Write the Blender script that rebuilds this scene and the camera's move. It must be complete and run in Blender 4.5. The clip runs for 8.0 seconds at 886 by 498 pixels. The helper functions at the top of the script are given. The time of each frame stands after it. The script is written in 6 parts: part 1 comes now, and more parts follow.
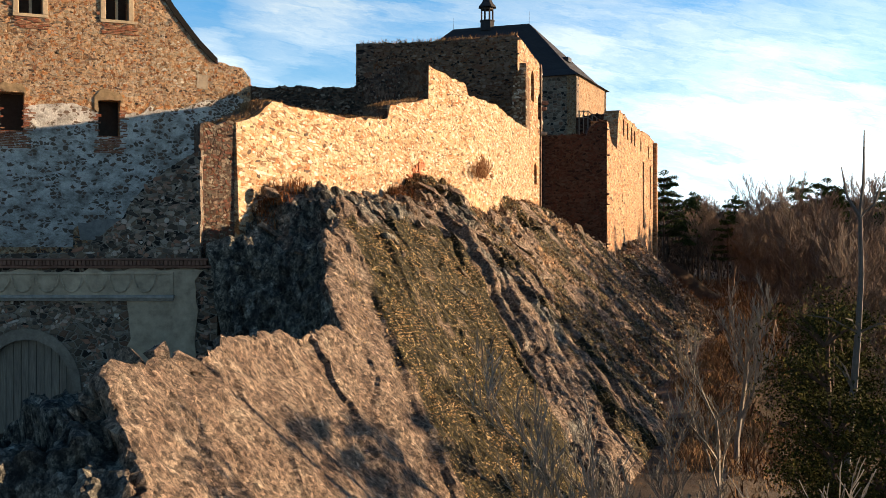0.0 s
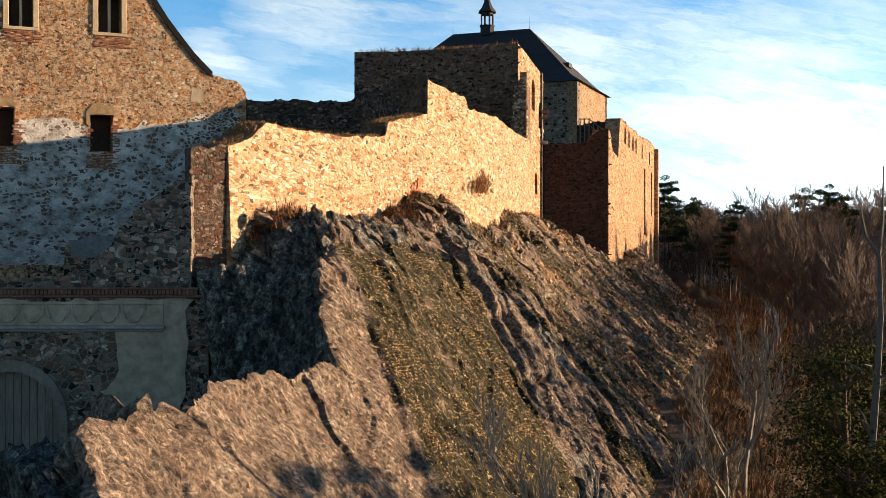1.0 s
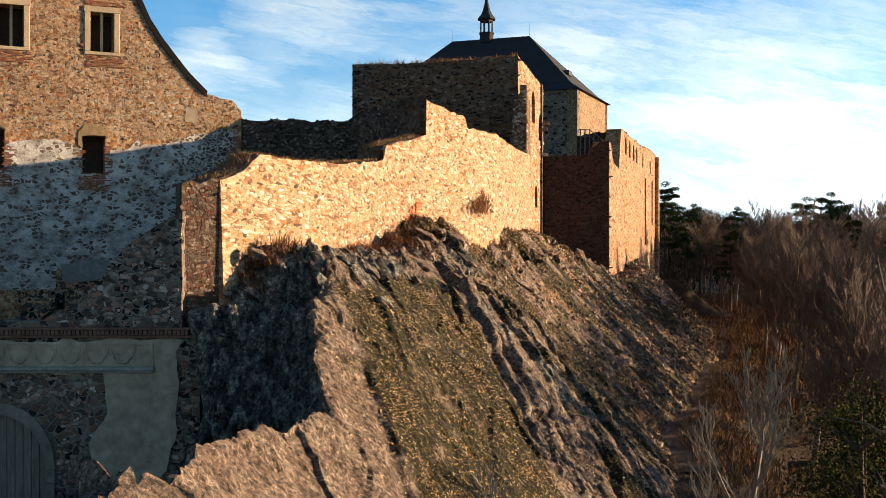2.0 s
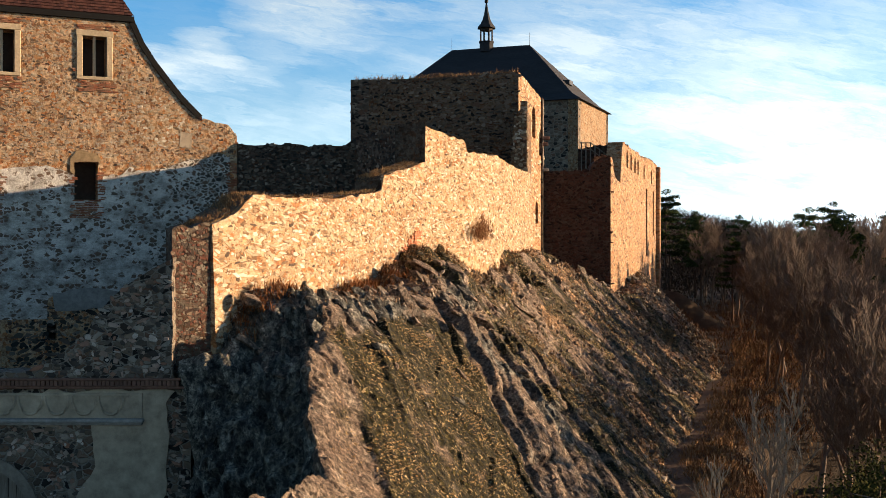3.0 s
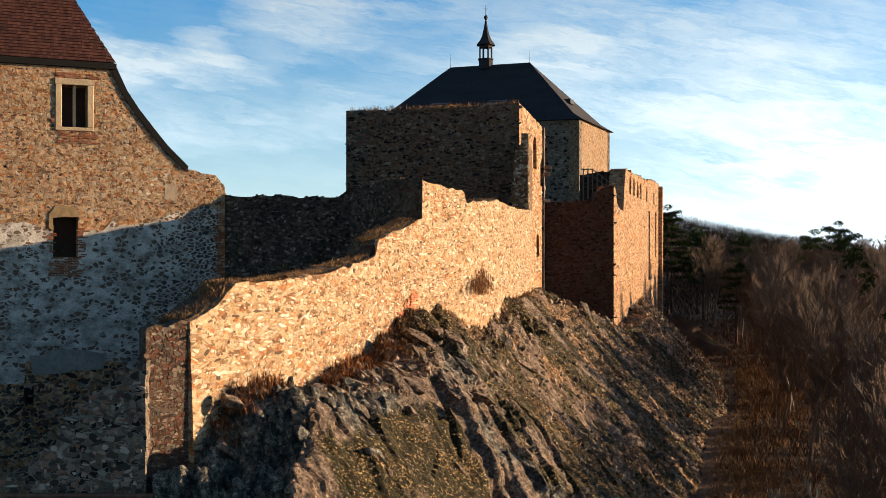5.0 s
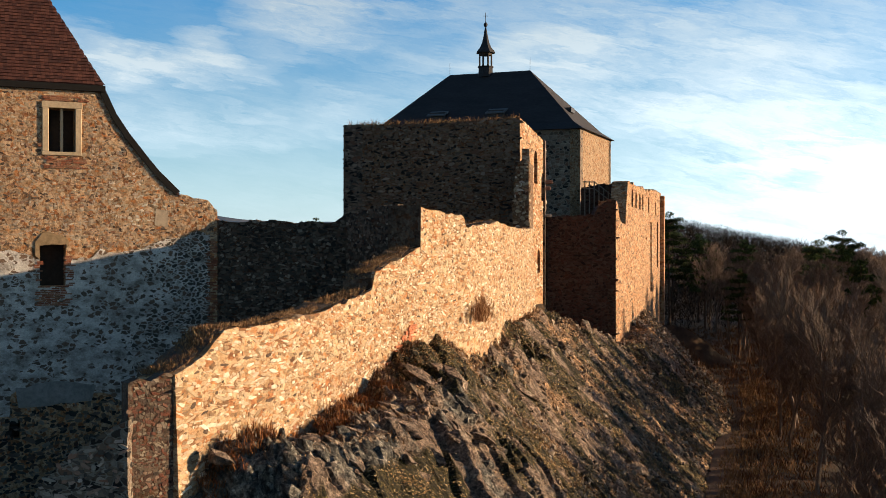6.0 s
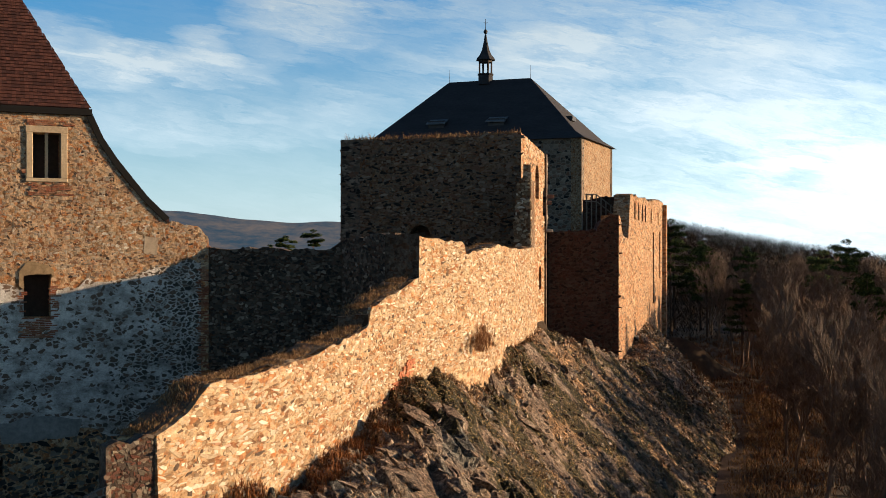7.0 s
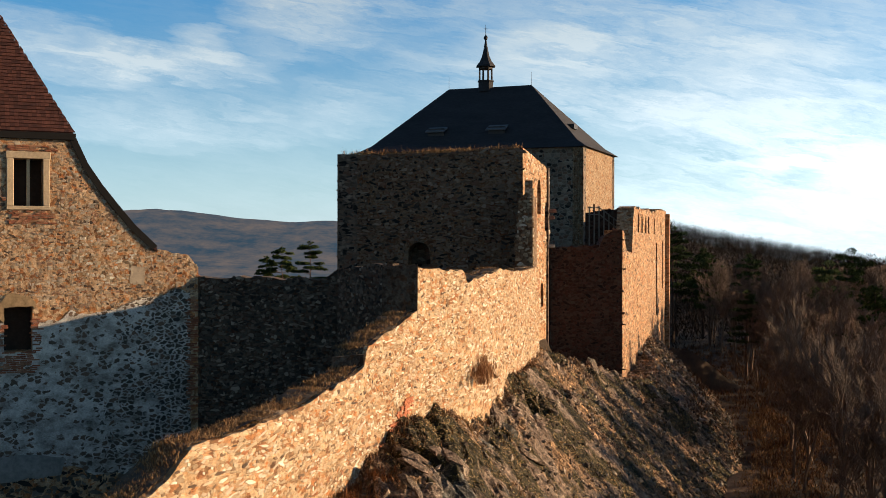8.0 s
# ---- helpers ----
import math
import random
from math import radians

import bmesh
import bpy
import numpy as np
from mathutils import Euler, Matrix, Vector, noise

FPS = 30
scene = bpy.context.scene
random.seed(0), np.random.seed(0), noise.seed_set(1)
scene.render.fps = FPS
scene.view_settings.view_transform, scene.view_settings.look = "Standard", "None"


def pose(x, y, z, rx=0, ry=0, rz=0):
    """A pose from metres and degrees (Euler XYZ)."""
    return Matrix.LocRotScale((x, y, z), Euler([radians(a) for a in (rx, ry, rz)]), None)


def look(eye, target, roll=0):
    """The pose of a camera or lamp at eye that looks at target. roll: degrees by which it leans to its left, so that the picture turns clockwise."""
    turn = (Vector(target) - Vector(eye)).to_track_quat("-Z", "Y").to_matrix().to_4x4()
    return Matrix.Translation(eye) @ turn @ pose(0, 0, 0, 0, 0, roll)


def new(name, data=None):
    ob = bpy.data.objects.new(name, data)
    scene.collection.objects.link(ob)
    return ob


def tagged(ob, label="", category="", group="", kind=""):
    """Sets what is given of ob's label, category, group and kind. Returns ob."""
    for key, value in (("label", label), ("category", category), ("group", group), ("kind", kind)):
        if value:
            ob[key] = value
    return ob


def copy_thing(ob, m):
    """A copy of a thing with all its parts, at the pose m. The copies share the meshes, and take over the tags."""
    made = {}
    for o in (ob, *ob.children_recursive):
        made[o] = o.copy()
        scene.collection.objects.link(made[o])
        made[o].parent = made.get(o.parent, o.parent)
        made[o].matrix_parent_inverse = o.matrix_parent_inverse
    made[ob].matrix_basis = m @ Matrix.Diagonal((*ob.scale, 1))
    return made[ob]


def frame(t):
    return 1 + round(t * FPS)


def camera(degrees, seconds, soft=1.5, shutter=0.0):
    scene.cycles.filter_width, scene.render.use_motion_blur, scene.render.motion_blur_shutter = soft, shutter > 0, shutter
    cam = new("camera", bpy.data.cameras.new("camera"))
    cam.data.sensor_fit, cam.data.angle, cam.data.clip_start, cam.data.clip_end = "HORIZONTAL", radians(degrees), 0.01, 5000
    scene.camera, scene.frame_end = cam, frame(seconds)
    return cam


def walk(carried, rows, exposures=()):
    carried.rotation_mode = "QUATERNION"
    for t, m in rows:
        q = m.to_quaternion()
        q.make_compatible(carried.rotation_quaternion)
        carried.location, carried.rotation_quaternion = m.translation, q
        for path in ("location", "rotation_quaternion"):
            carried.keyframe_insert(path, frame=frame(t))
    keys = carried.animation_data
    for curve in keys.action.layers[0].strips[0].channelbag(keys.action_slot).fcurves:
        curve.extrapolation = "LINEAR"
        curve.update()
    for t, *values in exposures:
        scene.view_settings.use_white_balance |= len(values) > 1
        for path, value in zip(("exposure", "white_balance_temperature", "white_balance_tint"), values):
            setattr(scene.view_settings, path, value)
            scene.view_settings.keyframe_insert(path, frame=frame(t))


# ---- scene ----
from mathutils.geometry import tessellate_polygon

# ---- camera ----
cam = camera(43.6, 8.0, soft=0.5)
METRES, EYE, TILT, LEAN, TURN = 15.0, 20.0, 0.0, 0.0, 0.0
ROWS = [
    (0.0, 0.0, 0.0, 0.0, 0.0, 0.0, 0.0),
    (0.5, 0.0008, 0.039, 0.0261, -0.01, 0.01, -0.01),
    (1.0, 0.0011, 0.0768, 0.0583, -0.02, -0.0, -0.04),
    (1.5, 0.0011, 0.1118, 0.0936, -0.05, -0.0, -0.04),
    (3.0, 0.0028, 0.2152, 0.2245, -0.08, -0.02, -0.03),
    (3.5, 0.0034, 0.2521, 0.2708, -0.1, -0.03, -0.04),
    (4.0, 0.004, 0.2928, 0.3167, -0.12, -0.04, -0.04),
    (4.5, 0.0048, 0.3377, 0.362, -0.13, -0.05, -0.03),
    (6.0, 0.0067, 0.4872, 0.4897, -0.17, -0.08, -0.04),
    (6.5, 0.0068, 0.5434, 0.5323, -0.19, -0.1, -0.04),
    (7.0, 0.0073, 0.6045, 0.5755, -0.2, -0.12, -0.04),
    (7.5, 0.0071, 0.6712, 0.6189, -0.22, -0.15, -0.05),
    (8.0, 0.0071, 0.7395, 0.6621, -0.23, -0.19, -0.05),
]
walk(cam, [(t, pose(0, 0, EYE, TILT, LEAN, TURN) @ pose(METRES * x, METRES * y, METRES * z, 90 + pitch, roll, yaw)) for t, x, y, z, yaw, pitch, roll in ROWS],
     exposures=((0.0, 1.6), (4.5, 1.33), (8.0, 1.1)))

# ---- sun and sky ----
SUN_AZ, SUN_EL = 8.0, 10.5  # degrees: from +x towards +y, and above the horizon
to_sun = Vector((math.cos(radians(SUN_AZ)) * math.cos(radians(SUN_EL)), math.sin(radians(SUN_AZ)) * math.cos(radians(SUN_EL)), math.sin(radians(SUN_EL))))
sun_data = bpy.data.lights.new("sun", "SUN")
sun_data.energy, sun_data.angle, sun_data.color = 4.8, radians(0.6), (1.0, 0.71, 0.44)
sun = new("sun", sun_data)
sun.matrix_world = look((60, 40, 60), Vector((60, 40, 60)) - to_sun)
# ---- node helpers ----
class Graph:
    """A short way to write node trees: g("ShaderNodeX", value or socket by input name)."""

    def __init__(self, tree):
        self.tree = tree
        tree.nodes.clear()

    def __call__(self, kind, out=0, **inputs):
        node = self.tree.nodes.new(kind)
        for key, value in inputs.items():
            name = key.replace("_", " ")
            socket = node.inputs[int(key[1:])] if key[0] == "i" and key[1:].isdigit() else node.inputs[name]
            if isinstance(value, bpy.types.NodeSocket):
                self.tree.links.new(value, socket)
            else:
                socket.default_value = value
        return node.outputs[out] if len(node.outputs) else None

    def coords(self, scale=(1, 1, 1), turn=(0, 0, 0)):
        co = self("ShaderNodeTexCoord", out=3)
        node = self.tree.nodes.new("ShaderNodeMapping")
        node.inputs["Scale"].default_value = scale
        node.inputs["Rotation"].default_value = turn
        self.tree.links.new(co, node.inputs["Vector"])
        return node.outputs[0]

    def noise(self, co, scale, detail=5.0, rough=0.6, out=0):
        return self("ShaderNodeTexNoise", out=out, Vector=co, Scale=scale, Detail=detail, Roughness=rough)

    def cells(self, co, scale, feature="F1", rand=1.0, out=0):
        socket = self("ShaderNodeTexVoronoi", out=0, Vector=co, Scale=scale, Randomness=rand)
        socket.node.feature = feature
        return socket.node.outputs[out]

    def ramp(self, fac, stops):
        socket = self("ShaderNodeValToRGB", Fac=fac)
        band = socket.node.color_ramp
        while len(band.elements) < len(stops):
            band.elements.new(0.5)
        for e, (p, c) in zip(band.elements, stops):
            e.position = p
            e.color = (c, c, c, 1) if isinstance(c, (int, float)) else (*c, 1)
        return socket

    def mix(self, fac, a, b, blend="MIX"):
        node = self.tree.nodes.new("ShaderNodeMix")
        node.data_type, node.blend_type = "RGBA", blend
        for i, v in ((0, fac), (6, a), (7, b)):
            if isinstance(v, bpy.types.NodeSocket):
                self.tree.links.new(v, node.inputs[i])
            else:
                node.inputs[i].default_value = v if i == 0 else (*v, 1)
        return node.outputs[2]

    def math(self, op, a, b=0.0):
        node = self.tree.nodes.new("ShaderNodeMath")
        node.operation = op
        for i, v in enumerate((a, b)):
            if isinstance(v, bpy.types.NodeSocket):
                self.tree.links.new(v, node.inputs[i])
            else:
                node.inputs[i].default_value = v
        return node.outputs[0]

    def bump(self, height, strength, distance):
        return self("ShaderNodeBump", Height=height, Strength=strength, Distance=distance)

    def surface(self, colour, rough=0.9, normal=None, metal=0.0, spec=0.3):
        args = {"Base_Color": colour if isinstance(colour, bpy.types.NodeSocket) else (*colour, 1), "Roughness": rough, "Metallic": metal, "Specular_IOR_Level": spec}
        if normal:
            args["Normal"] = normal
        self("ShaderNodeOutputMaterial", Surface=self("ShaderNodeBsdfPrincipled", **args))


def material(name):
    m = bpy.data.materials.new(name)
    m.use_nodes = True
    return m, Graph(m.node_tree)


# ---- world: low sun sky with thin streaked cloud ----
world = bpy.data.worlds.new("sky")
scene.world = world
world.use_nodes = True
g = Graph(world.node_tree)
sky = g("ShaderNodeTexSky")
sky.node.sky_type, sky.node.sun_disc = "NISHITA", False
sky.node.sun_elevation, sky.node.sun_rotation = radians(SUN_EL), radians(90 - SUN_AZ)
sky.node.altitude, sky.node.air_density, sky.node.dust_density, sky.node.ozone_density = 400, 1.0, 0.3, 2.0
way = g("ShaderNodeTexCoord", out=0)
side_x = g("ShaderNodeSeparateXYZ", out=0, Vector=way)
ahead = g.math("ADD", g.math("ABSOLUTE", g("ShaderNodeSeparateXYZ", out=1, Vector=way)), 0.02)
rise = g("ShaderNodeSeparateXYZ", out=2, Vector=way)
plane = g("ShaderNodeCombineXYZ", X=g.math("DIVIDE", side_x, ahead), Y=g.math("DIVIDE", rise, ahead), Z=0.0)


def drawn(vector, centre, turn, scale):
    node = g.tree.nodes.new("ShaderNodeMapping")
    node.vector_type = "TEXTURE"
    node.inputs["Location"].default_value = (*centre, 0)
    node.inputs["Rotation"].default_value = (0, 0, radians(turn))
    node.inputs["Scale"].default_value = (*scale, 1)
    g.tree.links.new(vector, node.inputs["Vector"])
    return node.outputs[0]


# wisps drawn out by the wind, tilted a little, over a thin veil that thickens towards the sun
fine_way = drawn(plane, (0, 0), -9, (1.0, 0.20))
ragged_way = g.mix(0.055, plane, g.noise(fine_way, 9.0, 7, 0.65, out=1))
thread = g.noise(drawn(ragged_way, (0, 0), -10, (1.0, 0.13)), 11.0, 9, 0.66)
fleece = g.noise(drawn(plane, (0, 0), -8, (1.0, 0.34)), 5.0, 6, 0.6)
front = g.ramp(g("ShaderNodeSeparateXYZ", out=1, Vector=way), [(0.0, 0.15), (0.5, 1.0)])
cover = g.ramp(g.math("ADD", side_x, 0.4), [(0.05, 0.09), (0.35, 0.22), (0.5, 0.44), (0.75, 0.58), (1.0, 0.7)])
for cx, cy, turn, long_, wide_, much in ((-0.30, 0.195, -14, 0.105, 0.020, 0.75), (-0.20, 0.180, -4, 0.10, 0.012, 0.95), (-0.165, 0.194, -17, 0.032, 0.010, 0.8), (-0.09, 0.215, -10, 0.07, 0.026, 0.95),
                                         (-0.19, 0.150, -9, 0.15, 0.024, 0.40), (-0.05, 0.145, -7, 0.05, 0.016, 0.5), (-0.21, 0.128, -3, 0.14, 0.016, 0.35), (0.14, 0.165, -14, 0.11, 0.030, 0.65),
                                         (0.20, 0.205, -6, 0.18, 0.030, 0.5), (0.33, 0.125, -5, 0.16, 0.035, 0.75), (0.02, 0.175, -12, 0.09, 0.018, 0.4), (0.36, 0.05, 0, 0.28, 0.045, 0.6), (-0.02, 0.235, -12, 0.10, 0.020, 0.6)):
    blob = g("ShaderNodeTexGradient", out=1, Vector=drawn(ragged_way, (cx, cy), turn, (long_, wide_ * 1.5)))
    blob.node.gradient_type = "SPHERICAL"
    cover = g.math("ADD", cover, g.math("MULTIPLY", g.math("POWER", blob, 0.7), much * 0.95))
wisps = g.math("MULTIPLY", cover, g.ramp(g.math("ADD", g.math("MULTIPLY", thread, 0.55), g.math("MULTIPLY", fleece, 0.45)), [(0.34, 0.15), (0.5, 0.75), (0.64, 1.25)]))
wisps = g.math("MINIMUM", g.math("MULTIPLY", g.math("MULTIPLY", wisps, front), g.ramp(rise, [(0.0, 1.0), (0.25, 1.0), (0.5, 0.25)])), 0.95)
up = g("ShaderNodeSeparateXYZ", out=2, Vector=way)
haze = g.ramp(up, [(0.0, 0.85), (0.09, 0.45), (0.22, 0.0)])
grey_sky = g("ShaderNodeRGBToBW", Color=sky)
clear = g.mix(1.0, sky, g.mix(front, (0.72, 0.92, 1.02), (0.22, 0.80, 1.20)), "MULTIPLY")
tinted = g.mix(haze, clear, g.mix(1.0, grey_sky, (1.06, 1.26, 1.36), "MULTIPLY"))
cloud = g.mix(1.0, g.mix(1.0, grey_sky, (1.58, 1.86, 2.02), "MULTIPLY"), (0.12, 0.12, 0.13), "ADD")
air = g.mix(1.0, g.mix(wisps, tinted, cloud), g.ramp(up, [(0.0, 1.0), (0.25, 1.0), (0.65, 0.6)]), "MULTIPLY")
g("ShaderNodeOutputWorld", Surface=g("ShaderNodeBackground", Color=air, Strength=0.071))

# ---- materials ----
def island(g):
    return g("ShaderNodeNewGeometry", out=8)


def object_random(g):
    return g("ShaderNodeObjectInfo", out=5)


STONE_STOPS = [(0.0, (0.06, 0.04, 0.028)), (0.08, (0.20, 0.125, 0.07)), (0.24, (0.35, 0.255, 0.155)), (0.46, (0.46, 0.375, 0.255)), (0.56, (0.36, 0.17, 0.07)), (0.62, (0.40, 0.30, 0.19)), (0.86, (0.60, 0.525, 0.41)), (0.95, (0.70, 0.63, 0.51)), (1.0, (0.30, 0.115, 0.05))]


def stone_material(name, pick, stops, rough=0.92):
    """Single stones: each with a tone of its own, mottled, with fine pits."""
    m, g = material(name)
    co = g.coords()
    tone = g.ramp(pick(g), stops)
    big = g.noise(co, 3.0, 4)
    fine = g.noise(co, 26.0, 6, 0.7)
    c = g.mix(0.65, tone, g.ramp(big, [(0.25, 0.5), (0.75, 1.1)]), "MULTIPLY")
    c = g.mix(0.5, c, g.ramp(fine, [(0.3, 0.5), (0.7, 1.0)]), "MULTIPLY")
    g.surface(c, rough, g.bump(g.math("ADD", fine, big), 0.6, 0.03))
    return m


MAT_STONE = stone_material("rubble_stone", island, STONE_STOPS)
MAT_STONE_PALACE = stone_material("palace_stone", island, [(0.0, (0.05, 0.035, 0.027)), (0.12, (0.16, 0.10, 0.065)), (0.35, (0.33, 0.245, 0.16)), (0.55, (0.44, 0.345, 0.235)), (0.68, (0.27, 0.125, 0.07)), (0.8, (0.40, 0.31, 0.22)), (0.92, (0.52, 0.44, 0.33)), (1.0, (0.10, 0.065, 0.045))])
MAT_STONE_PIECE = stone_material("rubble_stone_piece", object_random, STONE_STOPS)
# tones lowered for walls in shade; the near-black ones stand for pits
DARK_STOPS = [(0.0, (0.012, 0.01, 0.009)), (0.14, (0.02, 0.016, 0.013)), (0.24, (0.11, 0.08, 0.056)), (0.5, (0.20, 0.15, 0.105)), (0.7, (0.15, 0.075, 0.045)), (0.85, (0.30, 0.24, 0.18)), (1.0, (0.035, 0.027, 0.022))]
# stone tones taken down to put the walls' shade into the colour
MAT_STONE_BLACK = stone_material("dark_shade_stone", island, [(0.0, (0.015, 0.013, 0.011)), (0.4, (0.075, 0.06, 0.046)), (0.7, (0.18, 0.145, 0.11)), (0.82, (0.10, 0.05, 0.033)), (1.0, (0.34, 0.29, 0.23))])
MAT_STONE_DARK = stone_material("shaded_front_stone", island, DARK_STOPS)
MAT_DARK_PIECE = stone_material("shaded_front_stone_piece", object_random, DARK_STOPS)


def rubble(name, mortar, stops, size=3.4, stain=(0.5, 1.0), cover=0.0, cover_tone=(0.6, 0.57, 0.52)):
    """Rubble masonry seen as a surface: stones of many tones in mortar, patches, stains; cover: share that keeps its old plaster."""
    m, g = material(name)
    co = g.coords((1, 1, 1.5))
    warp = g.mix(0.2, co, g.noise(co, 2.5, 3, out=1))
    edge = g.cells(warp, size, "DISTANCE_TO_EDGE")
    tone = g.cells(warp, size, "F1", out=1)
    pick = g("ShaderNodeSeparateColor", Color=tone)
    stone = g.ramp(pick, stops)
    joint = g.ramp(edge, [(0.02, 0.0), (0.09, 1.0)])
    fine = g.noise(co, 18.0, 6, 0.7)
    c = g.mix(joint, mortar, stone)
    large = g.noise(co, 0.35, 5, 0.65)
    c = g.mix(0.8, c, g.ramp(large, [(0.3, stain[0]), (0.65, stain[1])]), "MULTIPLY")
    c = g.mix(0.55, c, g.ramp(fine, [(0.3, 0.45), (0.7, 1.0)]), "MULTIPLY")
    h = g.math("ADD", g.ramp(edge, [(0.0, 0.0), (0.14, 1.0)]), g.math("MULTIPLY", fine, 0.6))
    if cover > 0:
        patch = g.ramp(g.math("ADD", g.noise(co, 0.5, 6, 0.7), g.math("MULTIPLY", g.noise(co, 4.0, 4), 0.25)), [(0.72 - cover * 0.3, 0.0), (0.76 - cover * 0.3, 1.0)])
        c = g.mix(patch, c, g.mix(0.5, cover_tone, g.ramp(fine, [(0.3, 0.6), (0.7, 1.0)]), "MULTIPLY"))
        h = g.mix(patch, h, (0.9, 0.9, 0.9))
    g.surface(c, 0.93, g.bump(h, 0.9, 0.05))
    return m


def mortar(name, tone, dirt, stretch=(1, 1, 1)):
    """Lime mortar between stones: sandy, lumpy, with small chips and darker weathered patches."""
    m, g = material(name)
    co = g.coords(stretch)
    fine = g.noise(co, 30.0, 8, 0.75)
    lump = g.noise(co, 7.0, 6, 0.7)
    big = g.noise(co, 0.7, 6, 0.7)
    warp = g.mix(0.22, co, g.noise(co, 9.0, 4, out=1))
    chip = g("ShaderNodeSeparateColor", Color=g.cells(warp, 8.0, "F1", out=1))
    grit = g("ShaderNodeSeparateColor", Color=g.cells(warp, 19.0, "F1", out=1))
    c = g.mix(g.ramp(big, [(0.38, 0.75), (0.62, 0.0)]), tone, dirt)
    c = g.mix(1.0, c, g.ramp(chip, [(0.0, (0.42, 0.30, 0.22)), (0.14, (0.85, 0.72, 0.58)), (0.45, (1.05, 1.0, 0.95)), (0.72, (1.2, 1.2, 1.18)), (0.82, (1.0, 0.62, 0.36)), (0.92, (0.72, 0.42, 0.26)), (1.0, (0.34, 0.26, 0.21))]), "MULTIPLY")
    c = g.mix(0.8, c, g.ramp(grit, [(0.0, (0.45, 0.36, 0.30)), (0.25, (0.95, 0.9, 0.86)), (0.75, (1.12, 1.1, 1.08)), (1.0, (1.0, 0.66, 0.42))]), "MULTIPLY")
    c = g.mix(0.8, c, g.ramp(lump, [(0.3, 0.45), (0.62, 1.15)]), "MULTIPLY")
    c = g.mix(0.6, c, g.ramp(fine, [(0.3, 0.5), (0.65, 1.15)]), "MULTIPLY")
    g.surface(c, 0.95, g.bump(g.math("ADD", g.math("ADD", lump, g.math("MULTIPLY", chip, 0.45)), g.math("MULTIPLY", fine, 0.4)), 0.8, 0.03))
    return m


MAT_LIME = mortar("cream_lime_mortar", (0.42, 0.345, 0.235), (0.30, 0.205, 0.12), (0.6, 0.5, 1.0))
MAT_PALACE_LIME = mortar("tan_lime_mortar", (0.52, 0.39, 0.255), (0.33, 0.225, 0.14))
# mortar of faces turned from the sun, their shade mixed into the tone
MAT_SHADE_LIME = mortar("shade_grey_mortar", (0.11, 0.086, 0.067), (0.045, 0.036, 0.03))
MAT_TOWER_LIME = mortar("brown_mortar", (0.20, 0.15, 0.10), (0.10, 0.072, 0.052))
# the keep's sunny side, its light put into a paler mortar
MAT_KEEP_SUN = mortar("sunlit_palace_mortar", (0.32, 0.265, 0.19), (0.24, 0.185, 0.125))
# for sun-facing walls: the sunlight is mixed into a lighter tone
MAT_LIT = mortar("sunlit_face_mortar", (0.43, 0.315, 0.20), (0.29, 0.185, 0.11), (0.5, 0.35, 1.0))
MAT_GATE = rubble("gate_rubble_wall", (0.30, 0.26, 0.21), DARK_STOPS, 4.5, (0.7, 1.0))
MAT_STONE_GATE = stone_material("gate_stone", island, [(0.0, (0.04, 0.034, 0.03)), (0.3, (0.15, 0.12, 0.095)), (0.55, (0.36, 0.31, 0.25)), (0.75, (0.30, 0.14, 0.085)), (1.0, (0.60, 0.53, 0.45))])
m, g = material("pale_worn_render")
co = g.coords((1, 1, 1.5))
warp = g.mix(0.26, co, g.noise(co, 4.0, 6, out=1))
edge = g.cells(warp, 5.2, "DISTANCE_TO_EDGE")
pick = g("ShaderNodeSeparateColor", Color=g.cells(warp, 5.2, "F1", out=1))
bare = g.noise(co, 0.45, 5, 0.65)
along = g("ShaderNodeVectorMath", out=1, Vector=g.coords(), i1=(0.913, 0.408, 0.0))
along.node.operation = "DOT_PRODUCT"
bare = g.math("ADD", bare, g.ramp(g.math("ADD", g.math("MULTIPLY", along, 0.1), g.math("MULTIPLY", g.noise(co, 0.6, 4), 0.16)), [(0.09, 0.0), (0.25, 0.24), (0.48, 0.62)]))
show = g.math("MULTIPLY", g.ramp(g.math("ADD", g.math("MULTIPLY", pick, 0.5), g.math("MULTIPLY", bare, 0.6)), [(0.58, 0.0), (0.64, 1.0)]), g.ramp(g.math("ADD", edge, g.math("MULTIPLY", g.noise(co, 7.0, 6, 0.7), 0.45)), [(0.30, 0.0), (0.36, 1.0)]))
fine = g.noise(co, 14.0, 8, 0.75)
chalk = g.ramp(g.noise(co, 1.1, 7, 0.7), [(0.34, (0.20, 0.175, 0.145)), (0.47, (0.44, 0.405, 0.36)), (0.6, (0.68, 0.64, 0.58))])
c = g.mix(show, chalk, g.ramp(pick, [(0.0, (0.05, 0.042, 0.036)), (0.6, (0.11, 0.085, 0.062)), (1.0, (0.19, 0.12, 0.08))]))
c = g.mix(0.7, c, g.ramp(fine, [(0.3, 0.4), (0.65, 1.1)]), "MULTIPLY")
g.surface(c, 0.95, g.bump(g.math("SUBTRACT", fine, g.math("MULTIPLY", show, 0.5)), 0.9, 0.04))
MAT_RENDER = m
MAT_PALACE_WALL = rubble("palace_rubble_wall", (0.34, 0.26, 0.17), STONE_STOPS, 5.5, (0.6, 1.0))
MAT_WALL_DARK = rubble("grey_rubble_wall", (0.13, 0.105, 0.08), DARK_STOPS, 3.0, (0.55, 1.0))
